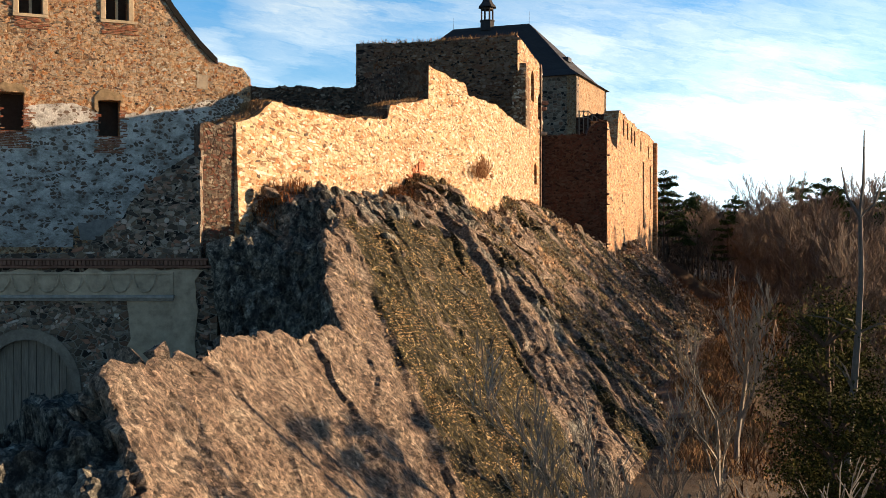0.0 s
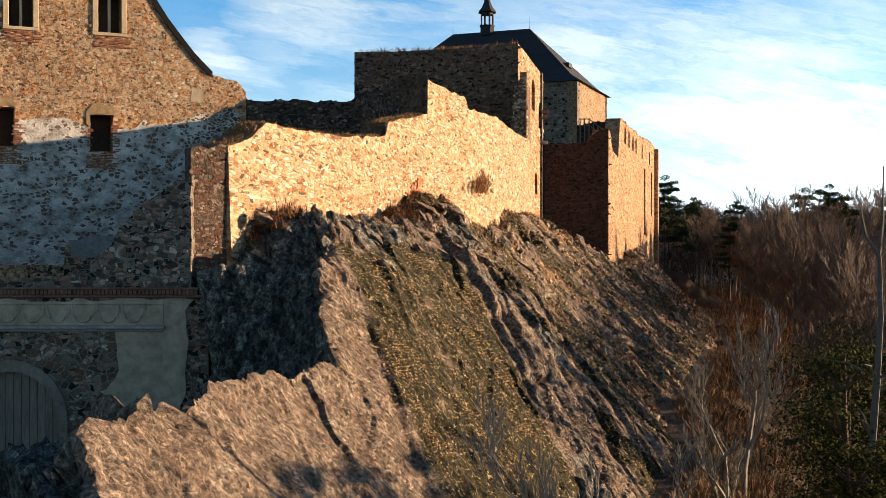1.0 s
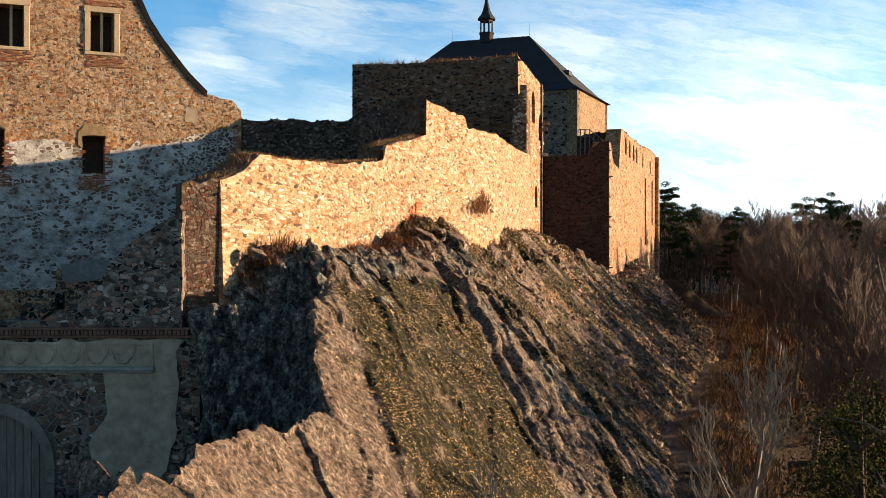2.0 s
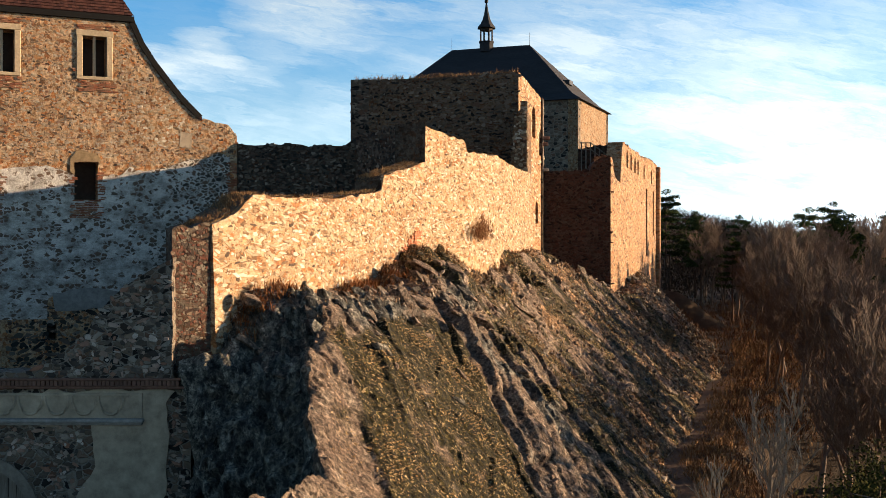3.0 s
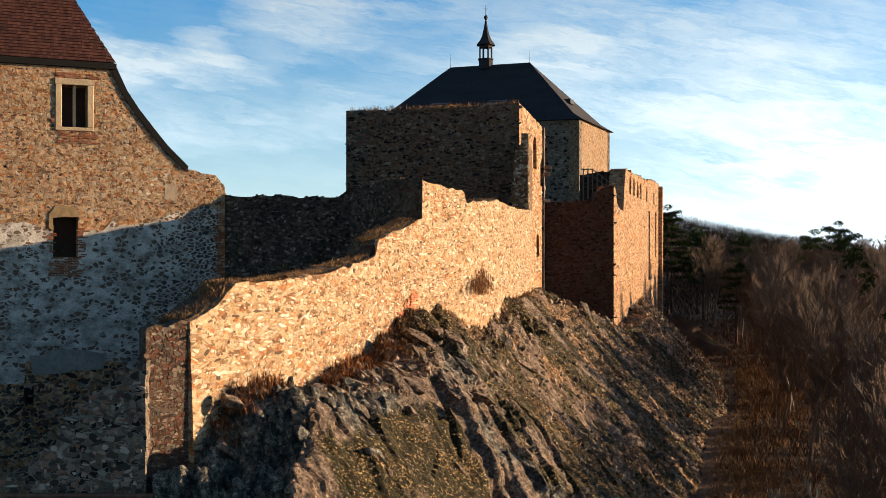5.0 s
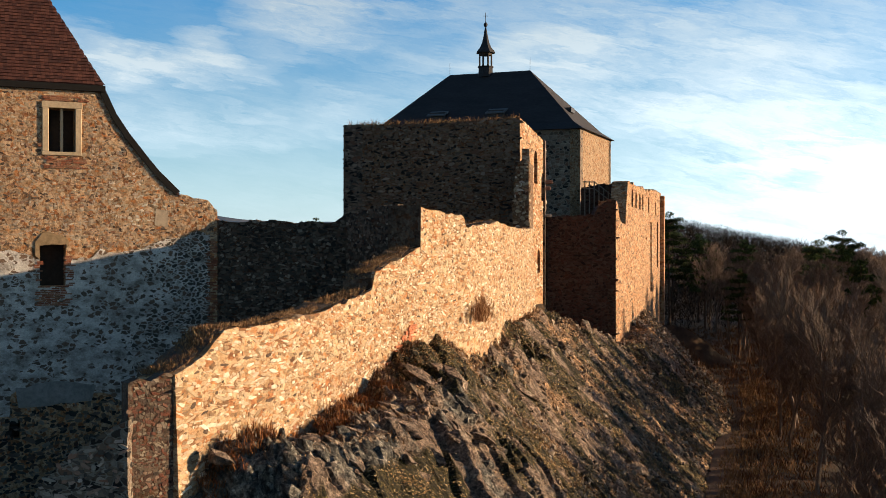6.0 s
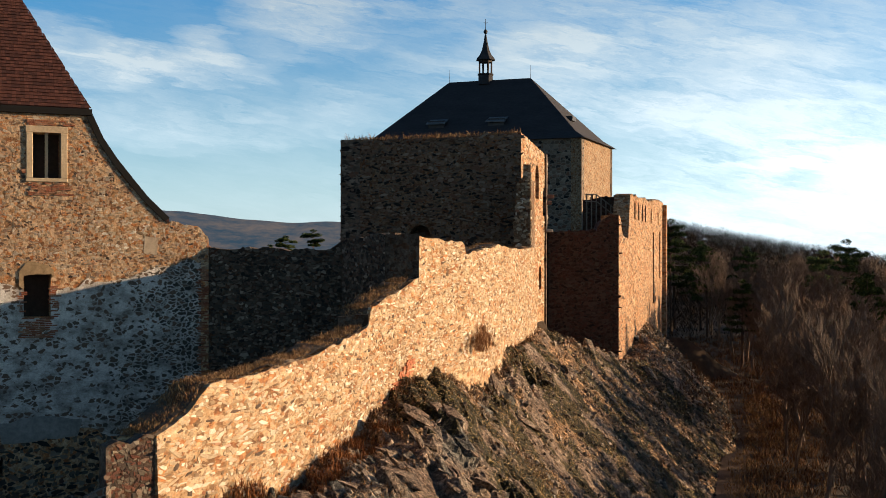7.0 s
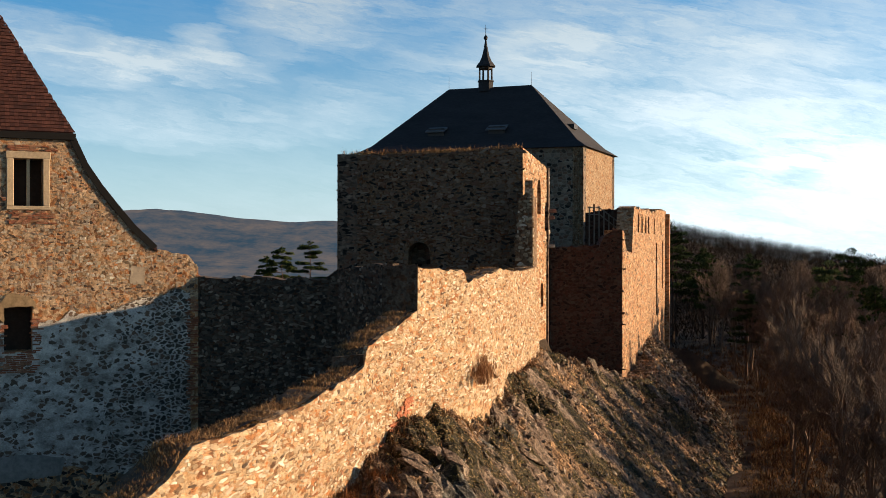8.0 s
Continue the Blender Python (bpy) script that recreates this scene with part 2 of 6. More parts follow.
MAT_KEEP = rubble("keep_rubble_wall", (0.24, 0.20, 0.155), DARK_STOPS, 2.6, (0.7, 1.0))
# brick tones lowered to carry the shade of the bastion's front
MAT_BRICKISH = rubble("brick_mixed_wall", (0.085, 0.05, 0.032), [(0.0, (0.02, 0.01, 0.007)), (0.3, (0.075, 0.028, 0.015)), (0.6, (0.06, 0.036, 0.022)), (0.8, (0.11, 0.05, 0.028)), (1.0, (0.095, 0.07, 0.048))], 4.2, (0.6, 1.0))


def plain(name, tone, rough=0.85, scale=8.0, spread=0.45, relief=0.02, metal=0.0, stretch=(1, 1, 1)):
    m, g = material(name)
    co = g.coords(stretch)
    fine = g.noise(co, scale, 6, 0.65)
    big = g.noise(co, scale * 0.12, 4, 0.6)
    c = g.mix(1.0, tone, g.ramp(fine, [(0.3, 1 - spread), (0.7, 1.0)]), "MULTIPLY")
    c = g.mix(1.0, c, g.ramp(big, [(0.3, 1 - spread * 0.7), (0.7, 1.0)]), "MULTIPLY")
    g.surface(c, rough, g.bump(fine, 0.5, relief), metal)
    return m


MAT_PLASTER = plain("old_plaster", (0.56, 0.445, 0.315), 0.95, 3.0, 0.5)
MAT_SANDSTONE = plain("dressed_sandstone", (0.55, 0.42, 0.27), 0.9, 9.0, 0.35)
MAT_OCHRE = plain("worn_ochre_plaster", (0.40, 0.275, 0.15), 0.95, 5.0, 0.5)
MAT_PORTAL = plain("worn_portal_stone", (0.27, 0.225, 0.175), 0.92, 7.0, 0.45)
MAT_LEDGE = plain("grey_stone_ledge", (0.34, 0.32, 0.29), 0.9, 6.0, 0.4)
MAT_BRICK = plain("red_brick", (0.25, 0.13, 0.09), 0.9, 7.0, 0.5)
MAT_SCAR = plain("bright_red_brick", (0.46, 0.155, 0.07), 0.9, 7.0, 0.4)
MAT_WOOD = plain("grey_weathered_wood", (0.27, 0.225, 0.175), 0.85, 5.0, 0.5, 0.01, 0, (6, 6, 0.5))
MAT_DARKWOOD_VOID = plain("dark_wood_and_voids", (0.05, 0.035, 0.025), 0.8, 6.0, 0.4)
MAT_BLACK_BOARD = plain("black_roof_board", (0.004, 0.0035, 0.0035), 0.9, 6.0, 0.4)
MAT_SLATE = plain("dark_slate", (0.038, 0.036, 0.040), 0.9, 2.2, 0.45, 0.02, 0, (1, 1, 5))
MAT_SHEET = plain("grey_sheet_metal", (0.15, 0.15, 0.155), 0.55, 4.0, 0.3, 0.004)
MAT_METAL = plain("dark_sheet_metal", (0.05, 0.045, 0.045), 0.5, 4.0, 0.3, 0.004, 0.6)
MAT_TILE = plain("red_clay_tile", (0.07, 0.022, 0.016), 0.85, 5.0, 0.5)
MAT_BARK = plain("grey_bark", (0.20, 0.135, 0.095), 0.95, 12.0, 0.5)
MAT_BARK_DEAD = plain("grey_dead_bark", (0.12, 0.105, 0.09), 0.9, 12.0, 0.4)
MAT_BARK_PALE = plain("pale_bark", (0.27, 0.235, 0.19), 0.9, 12.0, 0.4)
MAT_BARK_TALL = plain("brown_grey_bark", (0.20, 0.15, 0.115), 0.95, 12.0, 0.5)
MAT_BARK_PINE = plain("pine_bark", (0.10, 0.06, 0.04), 0.95, 10.0, 0.5)


def leafy(name, stops):
    m, g = material(name)
    g.surface(g.ramp(island(g), stops), 0.95, spec=0.04)
    return m


MAT_NEEDLES = leafy("pine_needles", [(0.0, (0.012, 0.02, 0.008)), (0.5, (0.03, 0.045, 0.014)), (1.0, (0.06, 0.075, 0.02))])
MAT_SPRUCE = leafy("yew_needles", [(0.0, (0.012, 0.013, 0.004)), (0.5, (0.026, 0.027, 0.006)), (1.0, (0.050, 0.047, 0.010))])
MAT_GRASS = leafy("dry_grass", [(0.0, (0.11, 0.06, 0.03)), (0.5, (0.20, 0.115, 0.055)), (1.0, (0.30, 0.20, 0.11))])
MAT_SCRUB = leafy("brown_scrub", [(0.0, (0.05, 0.027, 0.015)), (0.5, (0.10, 0.053, 0.028)), (1.0, (0.16, 0.085, 0.045))])
MAT_WOODS = leafy("bare_woods", [(0.0, (0.012, 0.008, 0.006)), (0.5, (0.02, 0.0135, 0.010)), (1.0, (0.03, 0.021, 0.015))])

# rock: tan slabs, slate-grey breaks and painted-in shade, moss and dry-grass cover by the masks of the mesh
m, g = material("schist_rock")
co = g.coords()
lay = g.coords((1.6, 0.5, 0.9), (0, radians(35), radians(-30)))
grain = g.noise(co, 7.0, 9, 0.72)
sand = g.noise(co, 48.0, 8, 0.8)
vein = g.noise(lay, 2.2, 7, 0.7)
blot = g.noise(co, 0.9, 6, 0.65)
stain = g.noise(co, 2.6, 7, 0.7)
chip = g.cells(g.mix(0.08, co, g.noise(co, 9.0, 4, out=1)), 11.0, "DISTANCE_TO_EDGE")
flake = g("ShaderNodeSeparateColor", Color=g.cells(g.mix(0.08, co, g.noise(co, 9.0, 4, out=1)), 11.0, "F1", out=1))
scree_way = g.mix(0.16, co, g.noise(co, 3.0, 5, out=1))
scree = g("ShaderNodeSeparateColor", Color=g.cells(scree_way, 4.6, "F1", out=1))
gap = g.cells(scree_way, 4.6, "DISTANCE_TO_EDGE")
grit = g("ShaderNodeSeparateColor", Color=g.cells(g.mix(0.05, co, g.noise(co, 14.0, 4, out=1)), 30.0, "F1", out=1))
litter = g("ShaderNodeSeparateColor", Color=g.cells(g.mix(0.06, co, g.noise(co, 12.0, 4, out=1)), 17.0, "F1", out=1))
moss = g("ShaderNodeAttribute")
moss.node.attribute_name = "moss"
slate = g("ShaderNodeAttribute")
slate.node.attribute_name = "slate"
dry = g("ShaderNodeAttribute")
dry.node.attribute_name = "dry"
tan = g.ramp(g.noise(co, 1.4, 8, 0.7), [(0.27, (0.07, 0.043, 0.029)), (0.42, (0.148, 0.10, 0.070)), (0.56, (0.22, 0.16, 0.114)), (0.74, (0.37, 0.30, 0.225))])
tan = g.mix(g.ramp(stain, [(0.56, 0.0), (0.70, 0.75)]), tan, (0.10, 0.07, 0.05))
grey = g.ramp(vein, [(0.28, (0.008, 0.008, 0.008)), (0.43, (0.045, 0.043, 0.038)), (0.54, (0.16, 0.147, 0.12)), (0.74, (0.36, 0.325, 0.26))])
green = g.ramp(g.noise(co, 9.0, 8, 0.8), [(0.39, (0.005, 0.004, 0.001)), (0.50, (0.024, 0.018, 0.002)), (0.60, (0.058, 0.043, 0.006)), (0.69, (0.20, 0.14, 0.06))])
green = g.mix(g.math("MULTIPLY", g.ramp(litter, [(0.80, 0.0), (0.84, 1.0)]), g.ramp(stain, [(0.44, 0.0), (0.56, 0.9)])), green, (0.33, 0.235, 0.115))
straw = g.ramp(g.noise(lay, 9.0, 8, 0.75), [(0.32, (0.085, 0.045, 0.021)), (0.48, (0.22, 0.127, 0.064)), (0.68, (0.44, 0.295, 0.165))])


def patchy(mask, noise_socket):
    return g.ramp(g.math("ADD", mask.node.outputs[2], g.math("MULTIPLY", g.math("SUBTRACT", noise_socket, 0.5), 1.1)), [(0.42, 0.0), (0.58, 1.0)])


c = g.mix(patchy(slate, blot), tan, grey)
c = g.mix(patchy(dry, blot), c, straw)
c = g.mix(patchy(moss, blot), c, green)
loose = g.math("MULTIPLY", dry.node.outputs[2], 1.0)
c = g.mix(loose, c, g.mix(1.0, c, g.ramp(scree, [(0.0, 0.35), (0.3, 0.75), (0.7, 1.15), (0.9, 1.9), (1.0, 2.4)]), "MULTIPLY"))
c = g.mix(1.0, c, g.ramp(flake, [(0.0, 0.42), (0.3, 0.82), (0.7, 1.08), (0.9, 1.35), (1.0, 1.75)]), "MULTIPLY")
c = g.mix(0.8, c, g.ramp(grit, [(0.0, 0.4), (0.3, 0.85), (0.75, 1.1), (1.0, 1.5)]), "MULTIPLY")
c = g.mix(0.85, c, g.ramp(grain, [(0.40, 0.28), (0.5, 0.95), (0.61, 1.4)]), "MULTIPLY")
c = g.mix(0.55, c, g.ramp(sand, [(0.40, 0.45), (0.58, 1.2)]), "MULTIPLY")
split = g.ramp(chip, [(0.0, 0.0), (0.12, 1.0)])
rough_h = g.math("ADD", g.math("ADD", grain, g.math("MULTIPLY", sand, 0.30)), g.math("ADD", g.math("MULTIPLY", vein, 0.5), g.math("MULTIPLY", split, 0.16)))
rough_h = g.math("ADD", rough_h, g.math("MULTIPLY", g.math("MULTIPLY", g.ramp(gap, [(0.0, 0.0), (0.25, 1.0)]), loose), 0.6))
g.surface(c, 0.92, g.bump(rough_h, 1.0, 0.085))
MAT_ROCK = m

m, g = material("leaf_litter")
co = g.coords()
c = g.ramp(g.noise(co, 0.5, 8, 0.7), [(0.3, (0.02, 0.013, 0.009)), (0.5, (0.045, 0.029, 0.017)), (0.7, (0.085, 0.053, 0.03))])
c = g.mix(0.6, c, g.ramp(g.noise(co, 9.0, 6, 0.7), [(0.3, 0.4), (0.7, 1.0)]), "MULTIPLY")
g.surface(c, 0.95, g.bump(g.noise(co, 4.0, 8, 0.7), 0.8, 0.15))
MAT_GROUND = m
MAT_PATH = plain("earth_path", (0.15, 0.095, 0.06), 0.95, 4.0, 0.4, 0.03)


# self-lit colours for far land, the haze of distance put into them
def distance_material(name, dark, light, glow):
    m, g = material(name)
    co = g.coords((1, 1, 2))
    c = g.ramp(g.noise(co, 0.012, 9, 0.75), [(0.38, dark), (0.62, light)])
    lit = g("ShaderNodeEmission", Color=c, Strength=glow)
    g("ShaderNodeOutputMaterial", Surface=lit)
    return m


MAT_FAR_HILL = distance_material("wooded_hills_haze_glow", (0.017, 0.033, 0.050), (0.070, 0.060, 0.058), 1.0)
MAT_FAR_RANGE = distance_material("range_haze_glow", (0.40, 0.48, 0.53), (0.47, 0.55, 0.59), 1.0)
# ---- building helpers ----
rng = np.random.default_rng(7)
BASE = {}


def hash3(ix, iy, iz):
    n = (ix * 374761393 + iy * 668265263 + iz * 1442695041) & 0xFFFFFFFF
    n = ((n ^ (n >> 13)) * 1274126177) & 0xFFFFFFFF
    return ((n ^ (n >> 16)) & 0xFFFF) / 32767.5 - 1.0


def lattice(p):
    """Smooth noise, -1 to 1, at an (N, 3) array of places."""
    i = np.floor(p).astype(np.int64)
    f = p - i
    f = f * f * (3 - 2 * f)
    out = np.zeros(len(p))
    for dx in (0, 1):
        for dy in (0, 1):
            for dz in (0, 1):
                w = np.abs(1 - dx - f[:, 0]) * np.abs(1 - dy - f[:, 1]) * np.abs(1 - dz - f[:, 2])
                out += w * hash3(i[:, 0] + dx, i[:, 1] + dy, i[:, 2] + dz)
    return out


def fbm(p, octaves=4, gain=0.5):
    total, a = np.zeros(len(p)), 1.0
    for k in range(octaves):
        total += a * lattice(p * 2.0 ** k + 17.3 * k)
        a *= gain
    return total


def facets(p, seed=0):
    """Angular relief: each cell of a jittered lattice is a tilted plane. Gives its height, and how near its border is."""
    i = np.floor(p).astype(np.int64)
    best, second = np.full(len(p), 9.0), np.full(len(p), 9.0)
    high = np.zeros(len(p))
    for dx in (-1, 0, 1):
        for dy in (-1, 0, 1):
            for dz in (-1, 0, 1):
                c = (i[:, 0] + dx, i[:, 1] + dy, i[:, 2] + dz)
                off = [0.5 + 0.45 * hash3(c[0] + 31 * k + seed, c[1] + 57 * k, c[2] + 91 * k) for k in (1, 2, 3)]
                d = [p[:, k] - (c[k] + off[k]) for k in range(3)]
                dist = np.sqrt(d[0] ** 2 + d[1] ** 2 + d[2] ** 2)
                tilt = [hash3(c[0] + 131 * k + seed, c[1] + 157 * k, c[2] + 191 * k) for k in (1, 2, 3)]
                h = hash3(c[0] + 7 + seed, c[1] + 5, c[2] + 3) + 0.9 * sum(t * q for t, q in zip(tilt, d))
                near = dist < best
                second = np.where(near, best, np.minimum(second, dist))
                high = np.where(near, h, high)
                best = np.where(near, dist, best)
    return high, second - best


def wobble(a, b=0.0, c=0.0, octaves=3):
    """The same noise for single places."""
    total, gain = 0.0, 1.0
    for k in range(octaves):
        q = [v * 2.0 ** k + 17.3 * k for v in (a, b, c)]
        i = [math.floor(v) for v in q]
        f = [v - w for v, w in zip(q, i)]
        f = [v * v * (3 - 2 * v) for v in f]
        for dx in (0, 1):
            for dy in (0, 1):
                for dz in (0, 1):
                    total += gain * abs(1 - dx - f[0]) * abs(1 - dy - f[1]) * abs(1 - dz - f[2]) * hash3(i[0] + dx, i[1] + dy, i[2] + dz)
        gain *= 0.5
    return total


def smooth(a, b, x):
    t = np.clip((x - a) / (b - a), 0, 1)
    return t * t * (3 - 2 * t)


def thing(name, at, label, category, group="", kind=""):
    ob = new(name)
    ob.location = at
    ob.empty_display_size = 0.3
    BASE[ob.name] = Vector(at)
    return tagged(ob, label, category, group, kind)


def mesh(name, verts, faces, mat, parent=None, label="", soft=False):
    """One mesh object from places in the world; under a parent if one is given."""
    origin = BASE[parent.name] if parent else Vector((0, 0, 0))
    data = bpy.data.meshes.new(name)
    v = np.asarray(verts, float).reshape(-1, 3) - np.array(origin)
    data.from_pydata(v.tolist(), [], [tuple(int(i) for i in f) for f in faces])
    data.materials.append(mat)
    if soft:
        data.polygons.foreach_set("use_smooth", [True] * len(data.polygons))
    ob = new(name, data)
    if parent:
        ob.parent = parent
    BASE[ob.name] = Vector(origin)
    if label:
        tagged(ob, label)
    return ob


def part(name, bm, mat, parent, label="", soft=False):
    """A bmesh, in places of the world, as one mesh object under a thing or a part."""
    bm.normal_update()
    verts = [v.co[:] for v in bm.verts]
    bm.verts.index_update()
    faces = [[v.index for v in f.verts] for f in bm.faces]
    bm.free()
    return mesh(name, verts, faces, mat, parent, label, soft)


def place(origin, along, out):
    """A frame for a wall: u along it, v up, w out of its face."""
    a = Vector((along[0], along[1], 0)).normalized()
    o = Vector((out[0], out[1], 0)).normalized()
    m = Matrix(((a.x, 0, o.x, origin[0]), (a.y, 0, o.y, origin[1]), (0, 1, 0, origin[2]), (0, 0, 0, 1)))
    return m


def block(bm, m, u0, u1, v0, v1, w0, w1, bevel=0.0):
    made = bmesh.ops.create_cube(bm, size=1.0)["verts"]
    for v in made:
        v.co = m @ Vector((u0 + (v.co.x + 0.5) * (u1 - u0), v0 + (v.co.y + 0.5) * (v1 - v0), w0 + (v.co.z + 0.5) * (w1 - w0)))
    if bevel:
        edges = list({e for v in made for e in v.link_edges})
        bmesh.ops.bevel(bm, geom=edges, offset=bevel, segments=1, affect="EDGES")
    return bm


def slab(m, outline, holes, depth):
    """Verts and faces of a wall: an outline (u, v) with holes, depth thick behind its face."""
    loops = [list(outline)] + [list(h) for h in holes]
    tris = tessellate_polygon([[Vector((u, v, 0)) for u, v in loop] for loop in loops])
    flatv = [p for loop in loops for p in loop]
    n = len(flatv)
    verts = [tuple(m @ Vector((u, v, 0))) for u, v in flatv] + [tuple(m @ Vector((u, v, -depth))) for u, v in flatv]
    faces = [t for t in tris] + [tuple(i + n for i in reversed(t)) for t in tris]
    k = 0
    for loop in loops:
        for i in range(len(loop)):
            a, b = k + i, k + (i + 1) % len(loop)
            faces.append((a, b, b + n, a + n))
        k += len(loop)
    return verts, faces


def fix_normals(ob):
    bm = bmesh.new()
    bm.from_mesh(ob.data)
    bmesh.ops.recalc_face_normals(bm, faces=bm.faces)
    bm.to_mesh(ob.data)
    bm.free()
    return ob


def ragged(points, step=0.35, rough=0.12, seed=0.0):
    """A polyline (u, v) broken into short, uneven stone steps."""
    out = []
    for (u0, v0), (u1, v1) in zip(points, points[1:]):
        n = max(1, int(math.hypot(u1 - u0, v1 - v0) / step))
        for i in range(n):
            t = i / n
            u, v = u0 + (u1 - u0) * t, v0 + (v1 - v0) * t
            out.append((u + 0.3 * rough * wobble(u * 3 + seed, v * 3, 5), v + rough * wobble(u * 2.3 + seed, v * 2.3)))
    out.append(points[-1])
    return out


def arch(u, v0, width, height, point=0.0, n=8):
    """An arched opening's outline, counter-clockwise from its lower left."""
    r = width / 2
    spring = v0 + height - r
    pts = [(u - r, v0), (u + r, v0)]
    pts += [(u + r * math.cos(a), spring + r * (1 + point) * math.sin(a)) for a in [math.pi * i / n for i in range(n + 1)]]
    return pts


def rect(u0, u1, v0, v1):
    return [(u0, v0), (u1, v0), (u1, v1), (u0, v1)]


def rubble_faces(spot, u_range, v_range, inside, size=0.28, seed=1, proud=0.05, keep=0.75, longer=1.0):
    """Stones of a wall face, in uneven courses: a list of (verts, faces, centre). spot(u, v) gives places and outward normals."""
    r = np.random.default_rng(seed)
    stones = []
    v = v_range[0]
    while v < v_range[1]:
        h = size * r.uniform(0.35, 0.8)
        u = u_range[0] - r.uniform(0, size) * longer
        while u < u_range[1]:
            w = longer * size * float(np.clip(np.exp(r.normal(-0.12, 0.5)), 0.35, 2.2))
            hh = h * r.uniform(0.6, 1.35)
            cu, cv = u + w / 2, v + h / 2 + r.normal(0, 0.22 * size)
            u += w
            if r.random() > keep or not inside(cu, cv):
                continue
            n = int(r.integers(4, 7))
            a = 2 * math.pi * (np.arange(n) + r.uniform(0, 1) + r.uniform(-0.28, 0.28, n)) / n
            ca, sa = np.cos(a), np.sin(a)
            e = (np.abs(ca) ** 2.6 + np.abs(sa) ** 2.6) ** (-1 / 2.6) * r.uniform(0.76, 1.1, n)
            x, y = ca * e * w * 0.55, sa * e * hh * 0.58
            tilt = r.normal(0, 0.3 / longer)
            x, y = x - tilt * y, y + tilt * x
            out = proud * r.uniform(0.2, 1.5)
            lean_u, lean_v = r.normal(0, 0.35 * out / size, 2)
            uu = np.concatenate([cu + x, cu + 0.85 * x])
            vv_ = np.concatenate([cv + y, cv + 0.85 * y])
            pts, nrm_ = spot(uu, vv_)
            lift = np.concatenate([np.full(n, -0.006), out + 1.5 * (lean_u * x + lean_v * y)])
            vs = pts + nrm_ * lift[:, None]
            fs = [(k, (k + 1) % n, n + (k + 1) % n, n + k) for k in range(n)] + [tuple(range(n, 2 * n))]
            stones.append((vs, fs, Vector(pts[0])))
        v += h * 0.98
    return stones


def lay(stones, mat, parent, name="stones", label=""):
    """Many stones joined into one part of kind stuff."""
    verts, faces = [], []
    for vs, fs, _ in stones:
        k = len(verts)
        verts.extend(tuple(p) for p in vs)
        faces.extend(tuple(i + k for i in f) for f in fs)
    return tagged(mesh(name, verts, faces, mat, parent, label), kind="stuff")


def lay_mixed(stones, mat, piece_mat, parent, near, count=230, label=""):
    """The stones nearest to a place as parts of their own, the rest joined."""
    order = sorted(range(len(stones)), key=lambda i: (stones[i][2] - Vector(near)).length)
    lay_singly([stones[i] for i in order[:count]], piece_mat, parent)
    return lay([stones[i] for i in order[count:]], mat, parent, "stones", label)


def lay_singly(stones, mat, parent, name="stone"):
    """Stones as parts of their own."""
    for vs, fs, c in stones:
        ob = mesh(name, vs, fs, mat, parent)


def flat_spot(m):
    at, along, up_, out_ = (np.array(m.col[k])[:3] for k in (3, 0, 1, 2))
    return lambda u, v: (at + np.outer(u, along) + np.outer(v, up_), np.tile(out_, (len(u), 1)))


def in_poly(poly, holes=(), margin=0.0):
    def test_one(p, u, v):
        hit = False
        for (x0, y0), (x1, y1) in zip(p, p[1:] + p[:1]):
            if (y0 > v) != (y1 > v) and u < (x1 - x0) * (v - y0) / (y1 - y0) + x0:
                hit = not hit
        return hit

    def test(u, v):
        if not test_one(poly, u, v):
            return False
        for h in holes:
            us, vs = [q[0] for q in h], [q[1] for q in h]
            if min(us) - margin < u < max(us) + margin and min(vs) - margin < v < max(vs) + margin:
                return False
        return True
    return test


def tube(rings, sides, verts, faces):
    """Adds a tapered tube along (place, radius) rings to the lists."""
    start = len(verts)
    for i, (p, r) in enumerate(rings):
        q = rings[min(i + 1, len(rings) - 1)][0] - rings[max(i - 1, 0)][0]
        q = q.normalized() if q.length > 1e-6 else Vector((0, 0, 1))
        a = q.orthogonal().normalized()
        b = q.cross(a)
        for k in range(sides):
            t = 2 * math.pi * k / sides
            verts.append(tuple(p + (a * math.cos(t) + b * math.sin(t)) * r))
    for i in range(len(rings) - 1):
        for k in range(sides):
            j = (k + 1) % sides
            a = start + i * sides
            faces.append((a + k, a + j, a + sides + j, a + sides + k))


def brick_patch(m, u0, u1, v0, v1, parent, mat, seed=1, gap=0.12):
    """A mended patch of thin bricks in courses, joined into one part."""
    r = np.random.default_rng(seed)
    verts, faces = [], []
    v = v0
    while v < v1:
        u = u0 + r.uniform(-0.15, 0.1)
        stop = u1 + r.uniform(-0.2, 0.15)
        while u < stop:
            w = r.uniform(0.20, 0.30)
            if r.random() > gap:
                o = 0.05 + r.uniform(-0.012, 0.014)
                k = len(verts)
                for dep in (-0.03, o):
                    for a, b in ((u, v), (u + w, v), (u + w, v + 0.062), (u, v + 0.062)):
                        verts.append(tuple(m @ Vector((a + r.normal(0, 0.004), b + r.normal(0, 0.004), dep))))
                faces += [(k + 4, k + 5, k + 6, k + 7), (k, k + 1, k + 5, k + 4), (k + 1, k + 2, k + 6, k + 5), (k + 2, k + 3, k + 7, k + 6), (k + 3, k, k + 4, k + 7)]
            u += w + 0.015
        v += 0.078
    return tagged(mesh("brickwork", verts, faces, mat, parent, "patch of thin red bricks"), kind="stuff")


